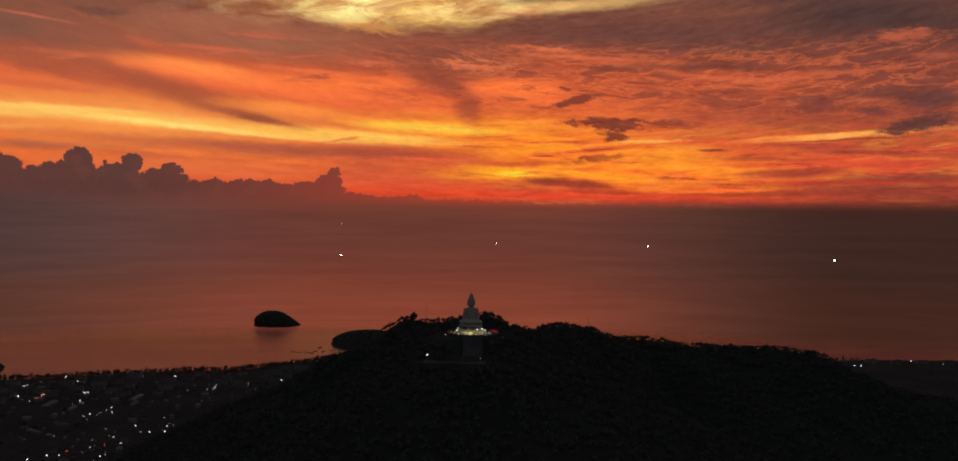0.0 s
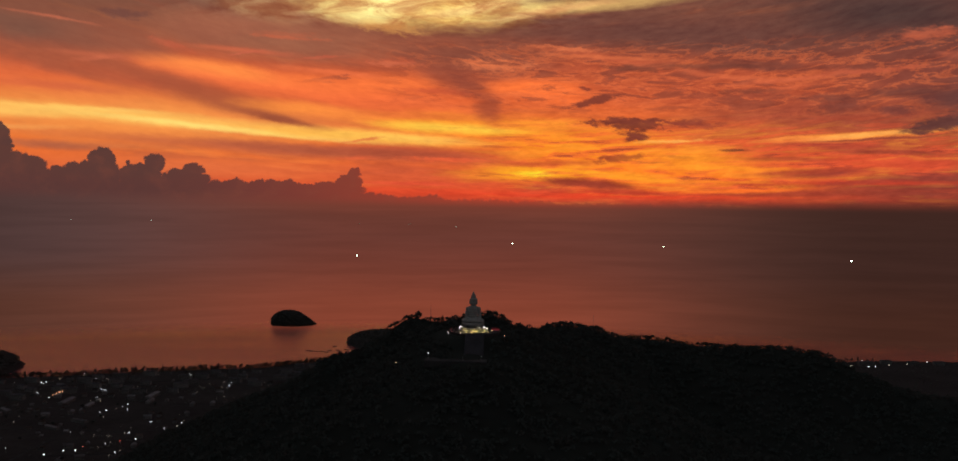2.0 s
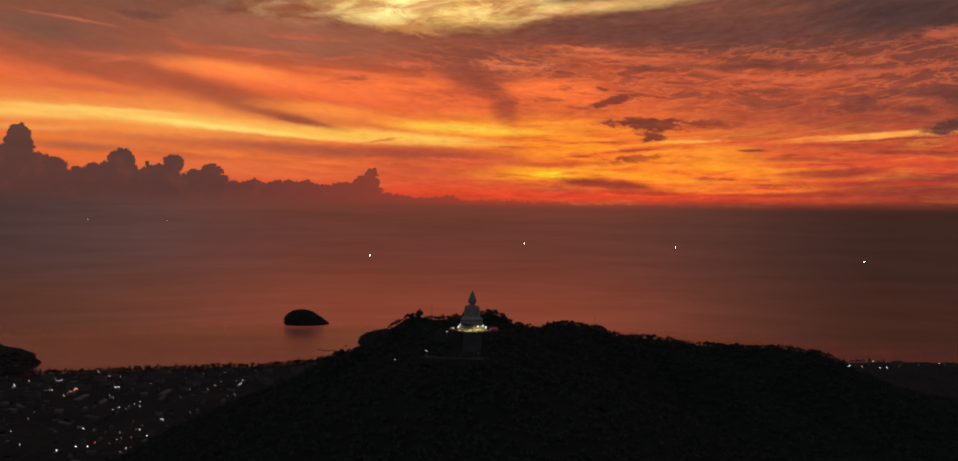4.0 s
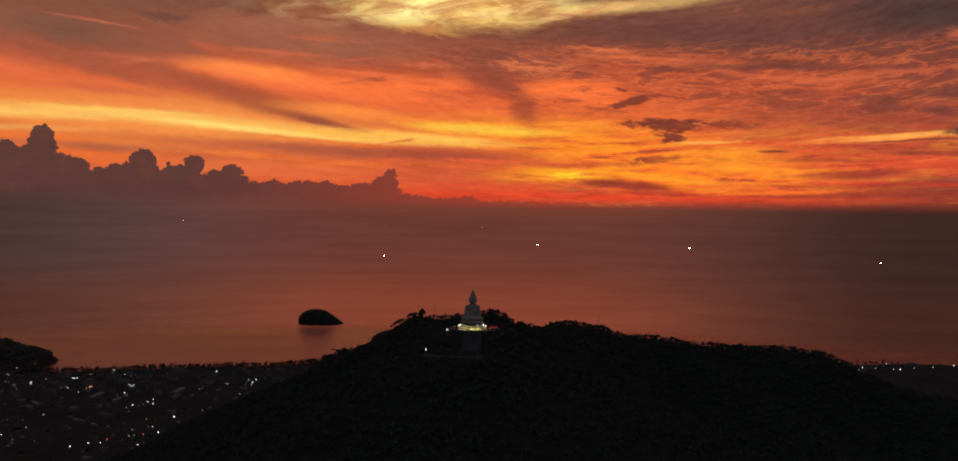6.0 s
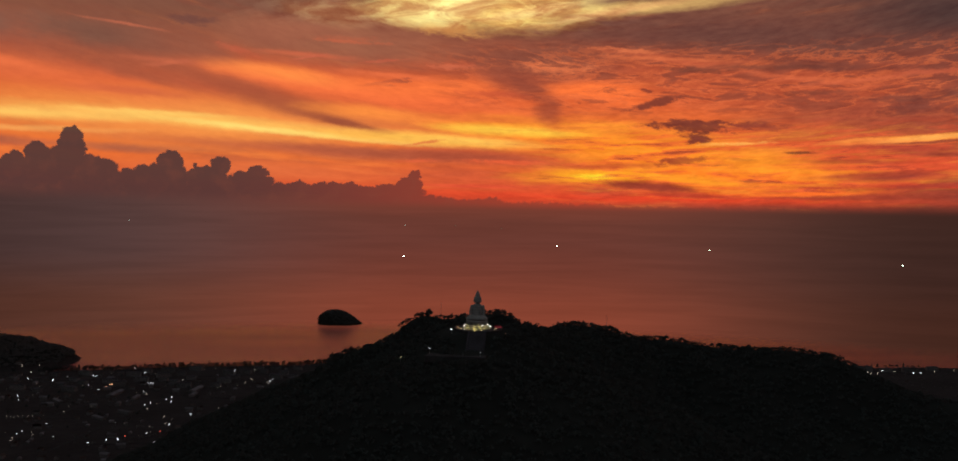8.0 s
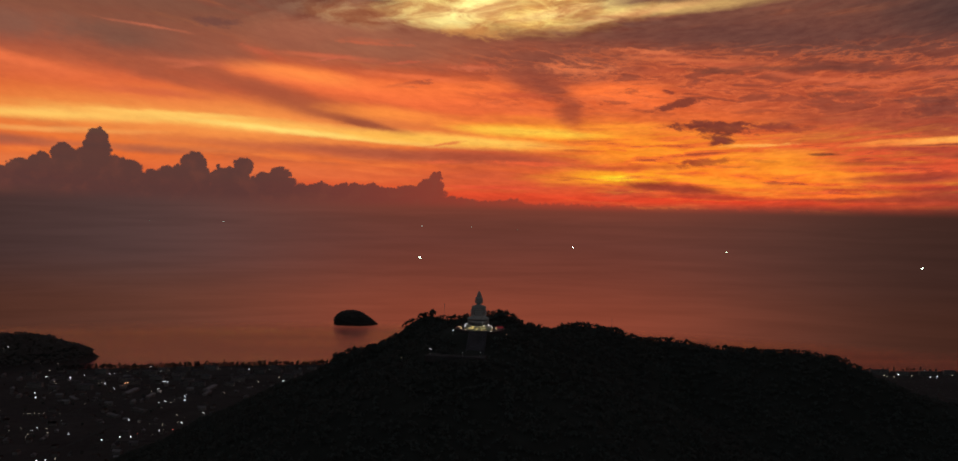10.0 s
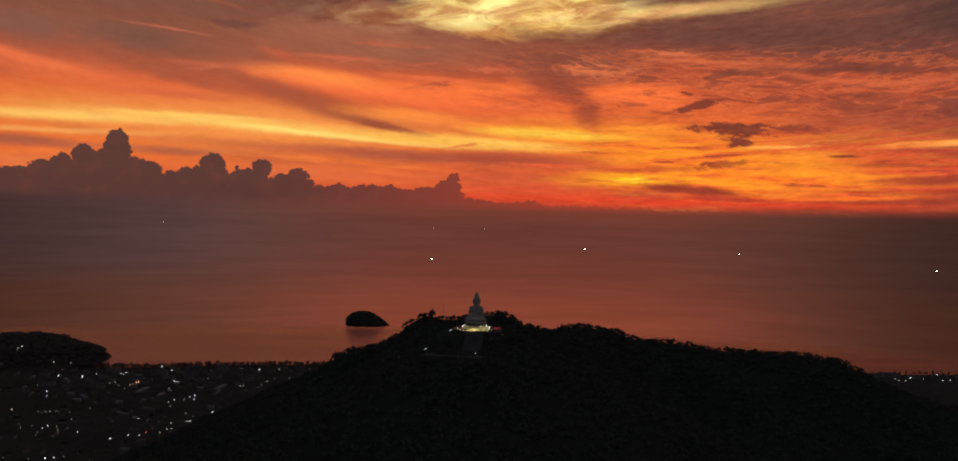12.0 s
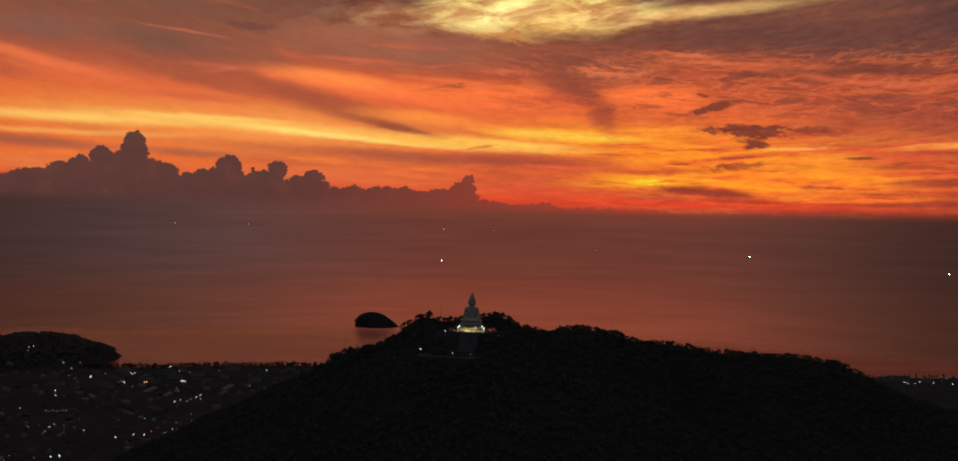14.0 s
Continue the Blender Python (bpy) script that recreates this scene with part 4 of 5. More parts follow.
def tree(kind, x, y, group, size=1.0, rng=rng, z=None):
    which = int(rng.integers(len(MODELS[kind])))
    key = (kind, which, group)
    m = Matrix.LocRotScale((x, y, (height(x, y) if z is None else z)), Euler((0, 0, rng.uniform(0, 6.28))), (size,) * 3)
    if key not in first_tree:
        t = new("tree" if kind != "palm" else "palm_tree")
        part("trunk", MODELS[kind][which][0], BARK, t)
        part("crown", MODELS[kind][which][1], LEAF, t)
        first_tree[key] = tagged(t, LABELS[kind], "palm" if kind == "palm" else "tree", group)
        t.matrix_basis = m
        return t
    t = copy_thing(first_tree[key], Matrix.Identity(4))
    t.matrix_basis = m
    return t


GROVES = {}


def grown(kind, x, y, grove, size, rng=rng):
    """A tree that stands too far off or too close among others to be told apart: kept for its grove."""
    GROVES.setdefault(grove, []).append((kind, int(rng.integers(len(MODELS[kind]))), x, y, height(x, y), rng.uniform(0, 6.28), size))


def raise_groves():
    """One mesh for each grove."""
    flat = {}
    for grove, trees in GROVES.items():
        verts, faces, mats, base = [], [], [], 0
        for kind, which, x, y, z, turn, size in trees:
            for slot, me in enumerate(MODELS[kind][which]):
                if me.name not in flat:
                    co = np.empty(len(me.vertices) * 3)
                    me.vertices.foreach_get("co", co)
                    flat[me.name] = co.reshape(-1, 3), [tuple(p.vertices) for p in me.polygons]
                co, polys = flat[me.name]
                c, s = math.cos(turn) * size, math.sin(turn) * size
                verts.append(np.stack([co[:, 0] * c - co[:, 1] * s + x, co[:, 0] * s + co[:, 1] * c + y, co[:, 2] * size + z], 1))
                faces += [tuple(i + base for i in p) for p in polys]
                mats += [slot] * len(polys)
                base += len(co)
        me = raw("grove", np.concatenate(verts).tolist(), faces, BARK)
        me.materials.append(LEAF)
        me.polygons.foreach_set("material_index", mats)
        tagged(new("grove", me), grove, "trees", kind="stuff")


def on_line(line, step, rng):
    """Places along a ridge or shore."""
    for a, b in zip(line, line[1:]):
        d = math.hypot(b[0] - a[0], b[1] - a[1])
        for k in range(max(1, int(d / step))):
            s = (k + rng.uniform(0, 1)) * step / d
            yield a[0] + (b[0] - a[0]) * s, a[1] + (b[1] - a[1]) * s


def clear_of_terrace(x, y, r=50):
    return math.hypot(x + 8, y - 1178) > r and not (abs(x + 6) < 24 and 1060 < y < 1180)


for x, y in on_line(SPUR[1:7], 9, rng):
    if clear_of_terrace(x, y):
        tree("round" if rng.random() < 0.7 else "tall", x + rng.normal(0, 7), y + rng.normal(0, 9), "trees on the hill", rng.uniform(0.55, 1.0) * (0.85 if rng.random() < 0.8 else 1.2))
for x, y in on_line(RIDGE[:13], 9, rng):
    if clear_of_terrace(x, y):
        tree("round" if rng.random() < 0.75 else "tall", x + rng.normal(0, 6), y + rng.normal(0, 9), "trees on the hill", rng.uniform(0.45, 0.85) * (0.8 if rng.random() < 0.85 else 1.25))
for k in range(30):
    a, r = rng.uniform(0, 6.28), rng.uniform(50, 75)
    x, y = -8 + r * math.cos(a), 1178 + r * math.sin(a)
    if clear_of_terrace(x, y):
        tree("round", x, y, "trees on the hill", rng.uniform(0.5, 0.9))
# single trees that stand out on the skyline
for kind, x, y, size in (("round", -213, 1200, 1.35), ("round", -204, 1193, 0.9), ("round", 292, 1550, 1.05), ("tall", 284, 1549, 0.7), ("round", 425, 1510, 0.95), ("round", -90, 1284, 1.0),
                         ("tall", -54, 1270, 0.7), ("tall", -24, 1268, 0.72), ("round", 10, 1282, 0.9), ("round", 30, 1288, 0.85), ("round", 146, 1488, 0.8), ("round", 160, 1492, 0.85),
                         ("round", 222, 1538, 0.8), ("round", 205, 1528, 0.7), ("round", 500, 1460, 0.8), ("tall", 470, 1466, 0.55), ("tall", 585, 1412, 0.7)):
    tree(kind, x, y, "trees on the hill", size)
# the shore, from the cape to the wooded head
for off, step in ((22, 7), (36, 7), (58, 8)):
    for x, y in on_line(COAST[2:10], step, rng):
        if x > -1480:
            kind = "casuarina" if rng.random() < 0.3 else ("palm" if rng.random() < 0.15 else ("tall" if rng.random() < 0.5 else "round"))
            if off == 22 and rng.random() < 0.55:
                tree(kind, x + rng.normal(0, 3), y - off + rng.normal(0, 5), "trees along the shore", rng.uniform(0.85, 1.35))
            else:
                grown(kind, x + rng.normal(0, 3), y - off + rng.normal(0, 5), "dark trees standing close behind the beach", rng.uniform(0.75, 1.25))
for x, y in on_line(COAST[12:15], 13, rng):
    grown("casuarina" if rng.random() < 0.5 else "round", x, y - 30 + rng.normal(0, 10), "dark trees along the far beach", rng.uniform(0.7, 1.3))


def forest(name, spots, size, rng, clumps=22, leaf=None):
    """Closed canopy: one mesh of leaf clumps, a low dome of them for each crown."""
    n = len(spots)
    r = size * rng.uniform(0.7, 1.35, n)
    d = rng.normal(size=(n, clumps, 3))
    d /= np.linalg.norm(d, axis=2)[:, :, None]
    d[:, :, 2] = np.abs(d[:, :, 2])
    c = d * r[:, None, None] * rng.uniform(0.7, 1.05, (n, clumps, 1)) * (1, 1, 0.9) + spots[:, None, :] + (0, 0, 1) * (r[:, None, None] * 0.5)
    verts, faces = leaf_quads(c.reshape(-1, 3), size * 0.36, rng)
    return raw(name, verts.tolist(), faces.tolist(), leaf or LEAF)


def scatter(n, x0, x1, y0, y1, keep, rng):
    x, y = rng.uniform(x0, x1, n), rng.uniform(y0, y1, n)
    z = land(x, y)
    ok = keep(x, y, z)
    return np.stack([x[ok], y[ok], z[ok]], 1)


spots = scatter(16000, -720, 1050, 760, 1640, lambda x, y, z: (z > 30) & (np.hypot(x + 8, y - 1178) > 50) & ~((np.abs(x + 6) < 24) & (y > 1062) & (y < 1180)), rng)
tagged(new("forest_canopy", forest("forest_canopy", spots, 4.3, rng)), "dense dark rainforest canopy over the hill", "forest", kind="stuff")
spots = scatter(5200, -2250, -1440, 2330, 3060, lambda x, y, z: z > 12, rng)
tagged(new("forest_canopy", forest("forest_canopy", spots, 5.6, rng, 24, SCRUB)), "dense dark woods on the rocky cape", "forest", kind="stuff")
spots = scatter(420, -2250, -1445, 2400, 3000, lambda x, y, z: z > 34, rng)
tagged(new("forest_canopy", forest("forest_canopy", spots + (0, 0, 3.5), 7.5, rng, 30, SCRUB)), "tall dark trees rising over the woods of the cape", "forest", kind="stuff")
spots = scatter(1300, -590, -280, 3350, 3760, lambda x, y, z: z > 4, rng)
tagged(new("forest_canopy", forest("forest_canopy", spots, 4.0, rng, 22, SCRUB)), "dense dark woods on the low headland", "forest", kind="stuff")
spots = scatter(5000, -2100, 1900, 1500, 3300, lambda x, y, z: (z > 3) & (z < 30) & (y < np.interp(x, [p[0] for p in COAST], [p[1] for p in COAST]) - 60)
                & ((x > -480) | (np.sin(x * 0.013) * np.sin(y * 0.011) > 0.25)), rng)
tagged(new("bushes", forest("bushes", spots, 3.4, rng, 16, SCRUB)), "dark scrub and gardens on the plain", "bushes", kind="stuff")
edge_x = rng.uniform(-1470, -440, 700)
edge_y = np.interp(edge_x, [p[0] for p in COAST], [p[1] for p in COAST]) - rng.uniform(14, 75, 700)
spots = np.stack([edge_x, edge_y, land(edge_x, edge_y)], 1)
tagged(new("bushes", forest("bushes", spots, 3.0, rng, 16)), "dark scrub under the trees behind the beach", "bushes", kind="stuff")
lx, ly = rng.uniform(-104, 104, 2600), rng.uniform(-86, 86, 2600)
lz, ls = isle_height(lx, ly)
spots = np.stack([lx, ly, lz - 1.5], 1)[ls < 0.965]
part("canopy", forest("canopy", spots, 3.0, rng, 18, SCRUB), SCRUB, isle)
for x, y in ((-1790, 2745), (-1745, 2760), (-1700, 2765), (-1655, 2775), (-1620, 2785), (-1765, 2790), (-1830, 2740), (-1575, 2790), (-1545, 2800)):
    tree("tall" if x > -1750 else "round", x, y, "trees on the cape", rng.uniform(0.9, 1.3) if x > -1750 else rng.uniform(1.2, 1.7))
for k in range(14):
    tree("round" if k % 2 else "tall", -555 + 17 * k + rng.normal(0, 4), 3560 + rng.normal(0, 25), "trees on the headland", rng.uniform(0.5, 0.85))

# ---- the hilltop shrine ----
SX, SY, SZ = -8.0, 1172.0, 371.6


def terrace():
    t = tagged(new("terrace"), "round paved terrace on the hilltop round the statue", "terrace")
    t.location = (SX + 3, SY - 1, 0)
    bm = bmesh.new()
    lathe(bm, [(33.2, 360.0), (33., 366.5), (32.6, 366.7), (32.6, 370.9), (33.3, 371.0), (33.3, SZ), (0.02, SZ)], 72)
    part("platform", bm, PAVING, t)
    rail = bmesh.new()
    lathe(rail, [(32.6, SZ + 1.0), (32.9, SZ + 1.0), (32.9, SZ + 1.16), (32.6, SZ + 1.16), (32.6, SZ + 1.0)], 72, caps=False)
    part("handrail", rail, STEEL, t, "thin metal handrail")
    post = bmesh.new()
    rod(post, (0, 0, 0), (0, 0, 1.05), 0.09, 0.08)
    post = mesh_of("post", post, CONCRETE)
    for k in range(60):
        a = 2 * math.pi * k / 60
        p = part("post", post, CONCRETE, t)
        p.location = (32.75 * math.cos(a), 32.75 * math.sin(a), SZ)
    return t


def stairway():
    """The broad flight that climbs to the terrace from the forecourt."""
    s = tagged(new("stairway"), "broad pale concrete stairway climbing to the terrace", "stairs")
    top, foot, y1, y0, half = SZ - 0.1, 346.5, 1139.0, 1103.0, 11.5
    n = 132
    bm = bmesh.new()
    prev = None
    for k in range(n):
        y, z = y0 + (y1 - y0) * k / n, foot + (top - foot) * k / n
        y2, z2 = y0 + (y1 - y0) * (k + 1) / n, foot + (top - foot) * (k + 1) / n
        rows = [[bm.verts.new((sx * half, yy, zz)) for sx in (-1, 1)] for yy, zz in ((y, z), (y, z2), (y2, z2))]
        for a, b in zip(rows, rows[1:]):
            bm.faces.new((a[0], a[1], b[1], b[0]))
    s.location = (SX + 3.5, 0, 0)
    part("steps", bm, CONCRETE, s)
    for sx in (-1, 1):
        bm = bmesh.new()
        a = [bm.verts.new((sx * half + e, y, z)) for e in (-0.6, 0.6) for y, z in ((y0 - 1, foot - 8), (y0 - 1, foot + 1.1), (y1, top + 1.1), (y1, foot - 8))]
        bm.faces.new(a[:4][::-1]), bm.faces.new(a[4:])
        for i in range(4):
            j = (i + 1) % 4
            bm.faces.new((a[i], a[j], a[4 + j], a[4 + i]))
        part("side_wall", bm, CONCRETE, s)
    for k in (0.34, 0.67):
        bm = bmesh.new()
        box(bm, (half * 2 - 1.3, 2.2, 0.5), (0, y0 + (y1 - y0) * k, foot + (top - foot) * k + 0.02))
        part("landing", bm, CONCRETE, s)
    bm = bmesh.new()
    box(bm, (half * 2, 44, 16), (0, (y0 + y1) / 2 + 6, foot - 6))
    part("foundation", bm, CONCRETE, s)
    return s


def forecourt():
    f = tagged(new("forecourt"), "paved forecourt below the stairs with a kerb wall", "forecourt")
    bm = bmesh.new()
    box(bm, (76, 26, 8), (-26, 1090, 342.6), bevel=0.3)
    part("paving", bm, PAVING, f)
    bm = bmesh.new()
    box(bm, (76, 0.5, 0.6), (-26, 1077.4, 346.9))
    part("kerb_wall", bm, CONCRETE, f)


def pedestal():
    """Lotus seat: two round tiers and two rows of upturned petals."""
    p = tagged(new("lotus_pedestal"), "white marble lotus pedestal lit by yellow floodlights", "pedestal")
    p.location = (SX, SY, SZ)
    for name, prof in (("lower_tier", [(19.2, 0), (19.2, 1.9), (18.8, 2.4), (18.2, 2.4), (18.2, 2.9), (0.02, 2.9)]),
                       ("upper_tier", [(16.6, 2.9), (16.6, 4.6), (16.2, 5.2), (15.6, 5.2), (0.02, 5.2)]),
                       ("drum", [(13.2, 5.2), (13.6, 6.2), (14.2, 8.2), (14.6, 10.2), (14.2, 10.9), (0.02, 10.9)])):
        bm = bmesh.new()
        lathe(bm, prof, 64)
        drum = part(name, bm, MARBLE, p)
    bm = bmesh.new()
    rings = []
    for k in range(7):
        s = k / 6
        w = 1.75 * math.sin(math.pi * (0.22 + 0.78 * s)) ** 0.8 if s < 1 else 0.05
        out = 0.25 + 1.1 * s ** 1.6
        rings.append([bm.verts.new((x * w, -out - 0.45 * (1 - x * x), 4.6 * s)) for x in (-1, -0.5, 0, 0.5, 1)])
    for a, b in zip(rings, rings[1:]):
        for i in range(4):
            bm.faces.new((a[i], a[i + 1], b[i + 1], b[i]))
    bmesh.ops.solidify(bm, geom=bm.faces[:], thickness=0.3)
    petal = mesh_of("petal", bm, MARBLE)
    for row, (n, r, z, size) in enumerate(((28, 13.6, 5.3, 1.0), (28, 13.0, 7.2, 0.85))):
        for k in range(n):
            a = 2 * math.pi * (k + 0.5 * row) / n
            o = part("petal", petal, MARBLE, drum)
            o.matrix_basis = Matrix.Translation((r * math.sin(a), -r * math.cos(a), z)) @ Matrix.Rotation(a, 4, "Z") @ Matrix.Diagonal((size, size, size, 1))
    door = bmesh.new()
    box(door, (7.2, 0.5, 4.6), (0, -19.2, 2.3), bevel=0.15)
    box(door, (8.2, 0.7, 0.5), (0, -19.25, 4.8), bevel=0.1)
    part("niche", door, MARBLE, p, "bright white niche at the front")
    return p


def statue():
    """Seated figure as one plain form."""
    bm = bmesh.new()
    ball(bm, (0, -1.0, 3.0), (14.4, 9.0, 3.6), 40, 20)          # crossed legs
    for s in (-1, 1):
        ball(bm, (s * 10.0, -3.2, 3.0), (4.8, 4.6, 3.3), 24, 14)  # knees
        ball(bm, (s * 5.0, -5.6, 3.4), (5.2, 2.5, 1.9), 24, 12)  # shins
        ball(bm, (s * 6.9, 0.2, 18.4), (3.0, 3.2, 2.7), 20, 12)  # shoulders
        for k in range(8):                                       # upper and lower arms
            t = k / 7
            ball(bm, (s * (7.6 + 1.3 * math.sin(t * 2.6)), 0.1 - 1.2 * t, 17.6 - 11.1 * t), (2.1, 2.3, 2.1), 16, 10)
        for k in range(6):
            t = k / 5
            ball(bm, (s * (9.0 - 3.4 * t), -1.6 - 4.2 * t, 6.6 - 1.4 * t), (1.7, 1.7, 1.6), 16, 10)
        ball(bm, (s * 4.8, 0.2, 26.4), (0.7, 1.0, 2.8), 12, 10)  # long ears
    for z, rx, ry in ((6.0, 7.4, 5.6), (9.0, 6.6, 5.3), (12.0, 6.8, 5.2), (15.0, 7.6, 5.1), (18.0, 7.7, 4.6), (19.8, 6.4, 4.0)):
        ball(bm, (0, 0.5, z), (rx, ry, 3.0), 32, 16)             # trunk of the body
    for z in (21.4, 22.4, 23.2):
        ball(bm, (0, 0.3, z), (3.5, 3.2, 1.5), 20, 12)           # neck
    ball(bm, (0, -0.2, 27.0), (4.7, 4.8, 5.0), 32, 20)           # head
    ball(bm, (0, 0.2, 29.8), (5.2, 5.1, 3.9), 32, 18)            # hair
    ball(bm, (0, 0.4, 34.0), (3.5, 3.4, 2.7), 24, 14)            # crown of the hair
    for k in range(6):
        t = k / 5
        ball(bm, (0, 0.4, 36.2 + 3.6 * t), (2.2 * (1 - t) + 0.7, 2.2 * (1 - t) + 0.7, 1.3), 14, 10)
    ball(bm, (0, -5.0, 25.6), (0.5, 0.7, 0.9), 12, 8)
    st = new("buddha_statue", mesh_of("buddha_statue", bm, MARBLE))
    re = st.modifiers.new("merge", "REMESH")
    re.mode, re.voxel_size, re.use_smooth_shade = "VOXEL", 0.3, True
    sm = st.modifiers.new("soften", "SMOOTH")
    sm.factor, sm.iterations = 0.5, 3
    st.location = (SX, SY, SZ + 10.9)
    return tagged(st, "colossal seated white marble statue on a lotus pedestal", "statue")


terrace()
stairway()
forecourt()
pedestal()
statue()

WARM = lamp_glow("warm_lamp_glass", (1.0, 0.80, 0.36, 1), 5.0)
WHITE = lamp_glow("white_lamp_glass", (0.92, 0.96, 1.0, 1), 5.0)
ORANGE = lamp_glow("orange_lamp_glass", (1.0, 0.42, 0.22, 1), 4.5)
RED = lamp_glow("red_lamp_glass", (1.0, 0.10, 0.06, 1), 4.0)
PALE_GREEN = lamp_glow("far_fishing_lamp_glass", (0.8, 1.0, 0.85, 1), 1.3)
GREENISH = lamp_glow("fishing_lamp_glass", (0.75, 1.0, 0.80, 1), 9.0)


def floodlight(x, y, z, watts, colour, glass, size, target=None, spread=52):
    """A flood lamp: stand, housing, glass, and its light."""
    f = tagged(new("floodlight"), "small floodlight standing at the foot of the pedestal", "lamp", "floodlights")
    f.location = (x, y, z)
    bm = bmesh.new()
    rod(bm, (0, 0, 0), (0, 0, 0.7), 0.1, 0.1)
    part("stand", bm, STEEL, f)
    bm = bmesh.new()
    box(bm, (0.9, 0.6, 0.5), (0, 0.3, 0.95), bevel=0.08)
    housing = part("housing", bm, STEEL, f)
    bm = bmesh.new()
    ball(bm, (0, -0.35 - size * 0.5, 1.0), (size, size, size), 12, 8)
    part("glass", bm, glass, housing, "glowing lamp glass")
    if watts:
        d = bpy.data.lights.new("floodlight_light", "SPOT")
        d.energy, d.color, d.shadow_soft_size, d.spot_size, d.spot_blend = watts, colour, 0.3, radians(spread), 0.5
        lamp = new("light", d)
        lamp.parent = f
        aim = Vector(target) - Vector((x, y, z))
        lamp.matrix_basis = look(aim.normalized() * 1.2 + Vector((0, 0, 1.5)), aim)
    return f


YELLOW = (1.0, 0.72, 0.22)
for k in range(11):
    a = radians(-90 + 18 * k)
    r = 25.5
    floodlight(SX + r * math.sin(a), SY - r * math.cos(a), SZ, 1200 + 3200 * math.exp(-((k - 5) / 1.7) ** 2), YELLOW, WARM, 0.22, (SX, SY, SZ + 2.5), 58)
for x, y, z, s in ((-17.5, -2, 2.9, 0.5), (19.0, -2, 2.9, 0.5), (15.3, -5, 5.2, 0.5), (8.6, -13.2, 5.2, 0.45), (-15.6, -4, 5.2, 0.4)):
    floodlight(SX + x, SY + y, SZ + z, 0, None, WHITE, s)
for x in (-14, 20):
    floodlight(SX + x, SY - 27, SZ, 130, (0.92, 0.97, 1.0), WHITE, 0.15, (SX, SY, SZ + 32), 70)


def pavilion(x, y):
    """A small open shrine with a red roof at the terrace's edge."""
    p = tagged(new("pavilion"), "small open pavilion with a red-lit roof on the terrace", "pavilion")
    p.location = (x, y, SZ)
    bm = bmesh.new()
    box(bm, (10, 7, 0.5), (0, 0, 0.25), bevel=0.05)
    part("floor_slab", bm, CONCRETE, p)
    post = bmesh.new()
    rod(post, (0, 0, 0.4), (0, 0, 3.2), 0.2, 0.18, 8)
    post = mesh_of("post", post, PLASTER)
    for sx in (-1, 0, 1):
        for sy in (-1, 1):
            part("post", post, PLASTER, p).location = (sx * 4.3, sy * 2.9, 0)
    bm = bmesh.new()
    v = [bm.verts.new(c) for c in ((-5.6, -4, 3.1), (5.6, -4, 3.1), (5.6, 4, 3.1), (-5.6, 4, 3.1), (-3.2, 0, 5.0), (3.2, 0, 5.0))]
    for f in ((0, 1, 5, 4), (1, 2, 5), (2, 3, 4, 5), (3, 0, 4), (3, 2, 1, 0)):
        bm.faces.new([v[i] for i in f])
    part("roof", bm, RED_ROOF, p, "red painted roof")
    bm = bmesh.new()
    box(bm, (9.0, 0.16, 0.4), (0, -3.9, 2.85), bevel=0.05)
    part("lamp_strip", bm, ROSE, p, "glowing rose-red lamp strip under the eaves")


RED_ROOF = material("red_roof_paint", (0.35, 0.05, 0.06, 1), 0.7, scale=0.6, matt=True)
ROSE = lamp_glow("rose_lamp_glass", (0.9, 0.12, 0.16, 1), 0.5)
pavilion(SX + 29.5, SY - 2)

# ---- lamps ----
TOWN_WHITE = lamp_glow("white_street_light", (0.92, 0.95, 1.0, 1), 3.6)
DIM = lamp_glow("dim_porch_light", (1.0, 0.84, 0.68, 1), 0.6)
TOWN_WARM = lamp_glow("warm_street_light", (1.0, 0.86, 0.66, 1), 1.6)



def street_lamp(glass, size, group, tall=8.0, label="street lamp on a steel pole, lit"):
    s = tagged(new("street_lamp"), label, "street lamp", group)
    bm = bmesh.new()
    rod(bm, (0, 0, -1.0), (0, 0, tall), 0.16, 0.09)
    part("pole", bm, STEEL, s)
    bm = bmesh.new()
    rod(bm, (0, 0, tall - 0.1), (0, -1.4, tall + 0.3), 0.07, 0.06)
    part("arm", bm, STEEL, s)
    bm = bmesh.new()
    box(bm, (0.35, 0.8, 0.2), (0, -1.6, tall + 0.4), bevel=0.05)
    housing = part("lamp_housing", bm, STEEL, s)
    bm = bmesh.new()
    ball(bm, (0, -1.6, tall + 0.25 - size), (size, size, size), 10, 8)
    part("bulb", bm, glass, housing, "glowing bulb")
    return s


def place_lamps(model, places):
    for k, (x, y) in enumerate(places):
        m = pose(x, y, height(x, y), 0, 0, (k * 67) % 360)
        if k:
            copy_thing(model, m)
        else:
            model.matrix_basis = m


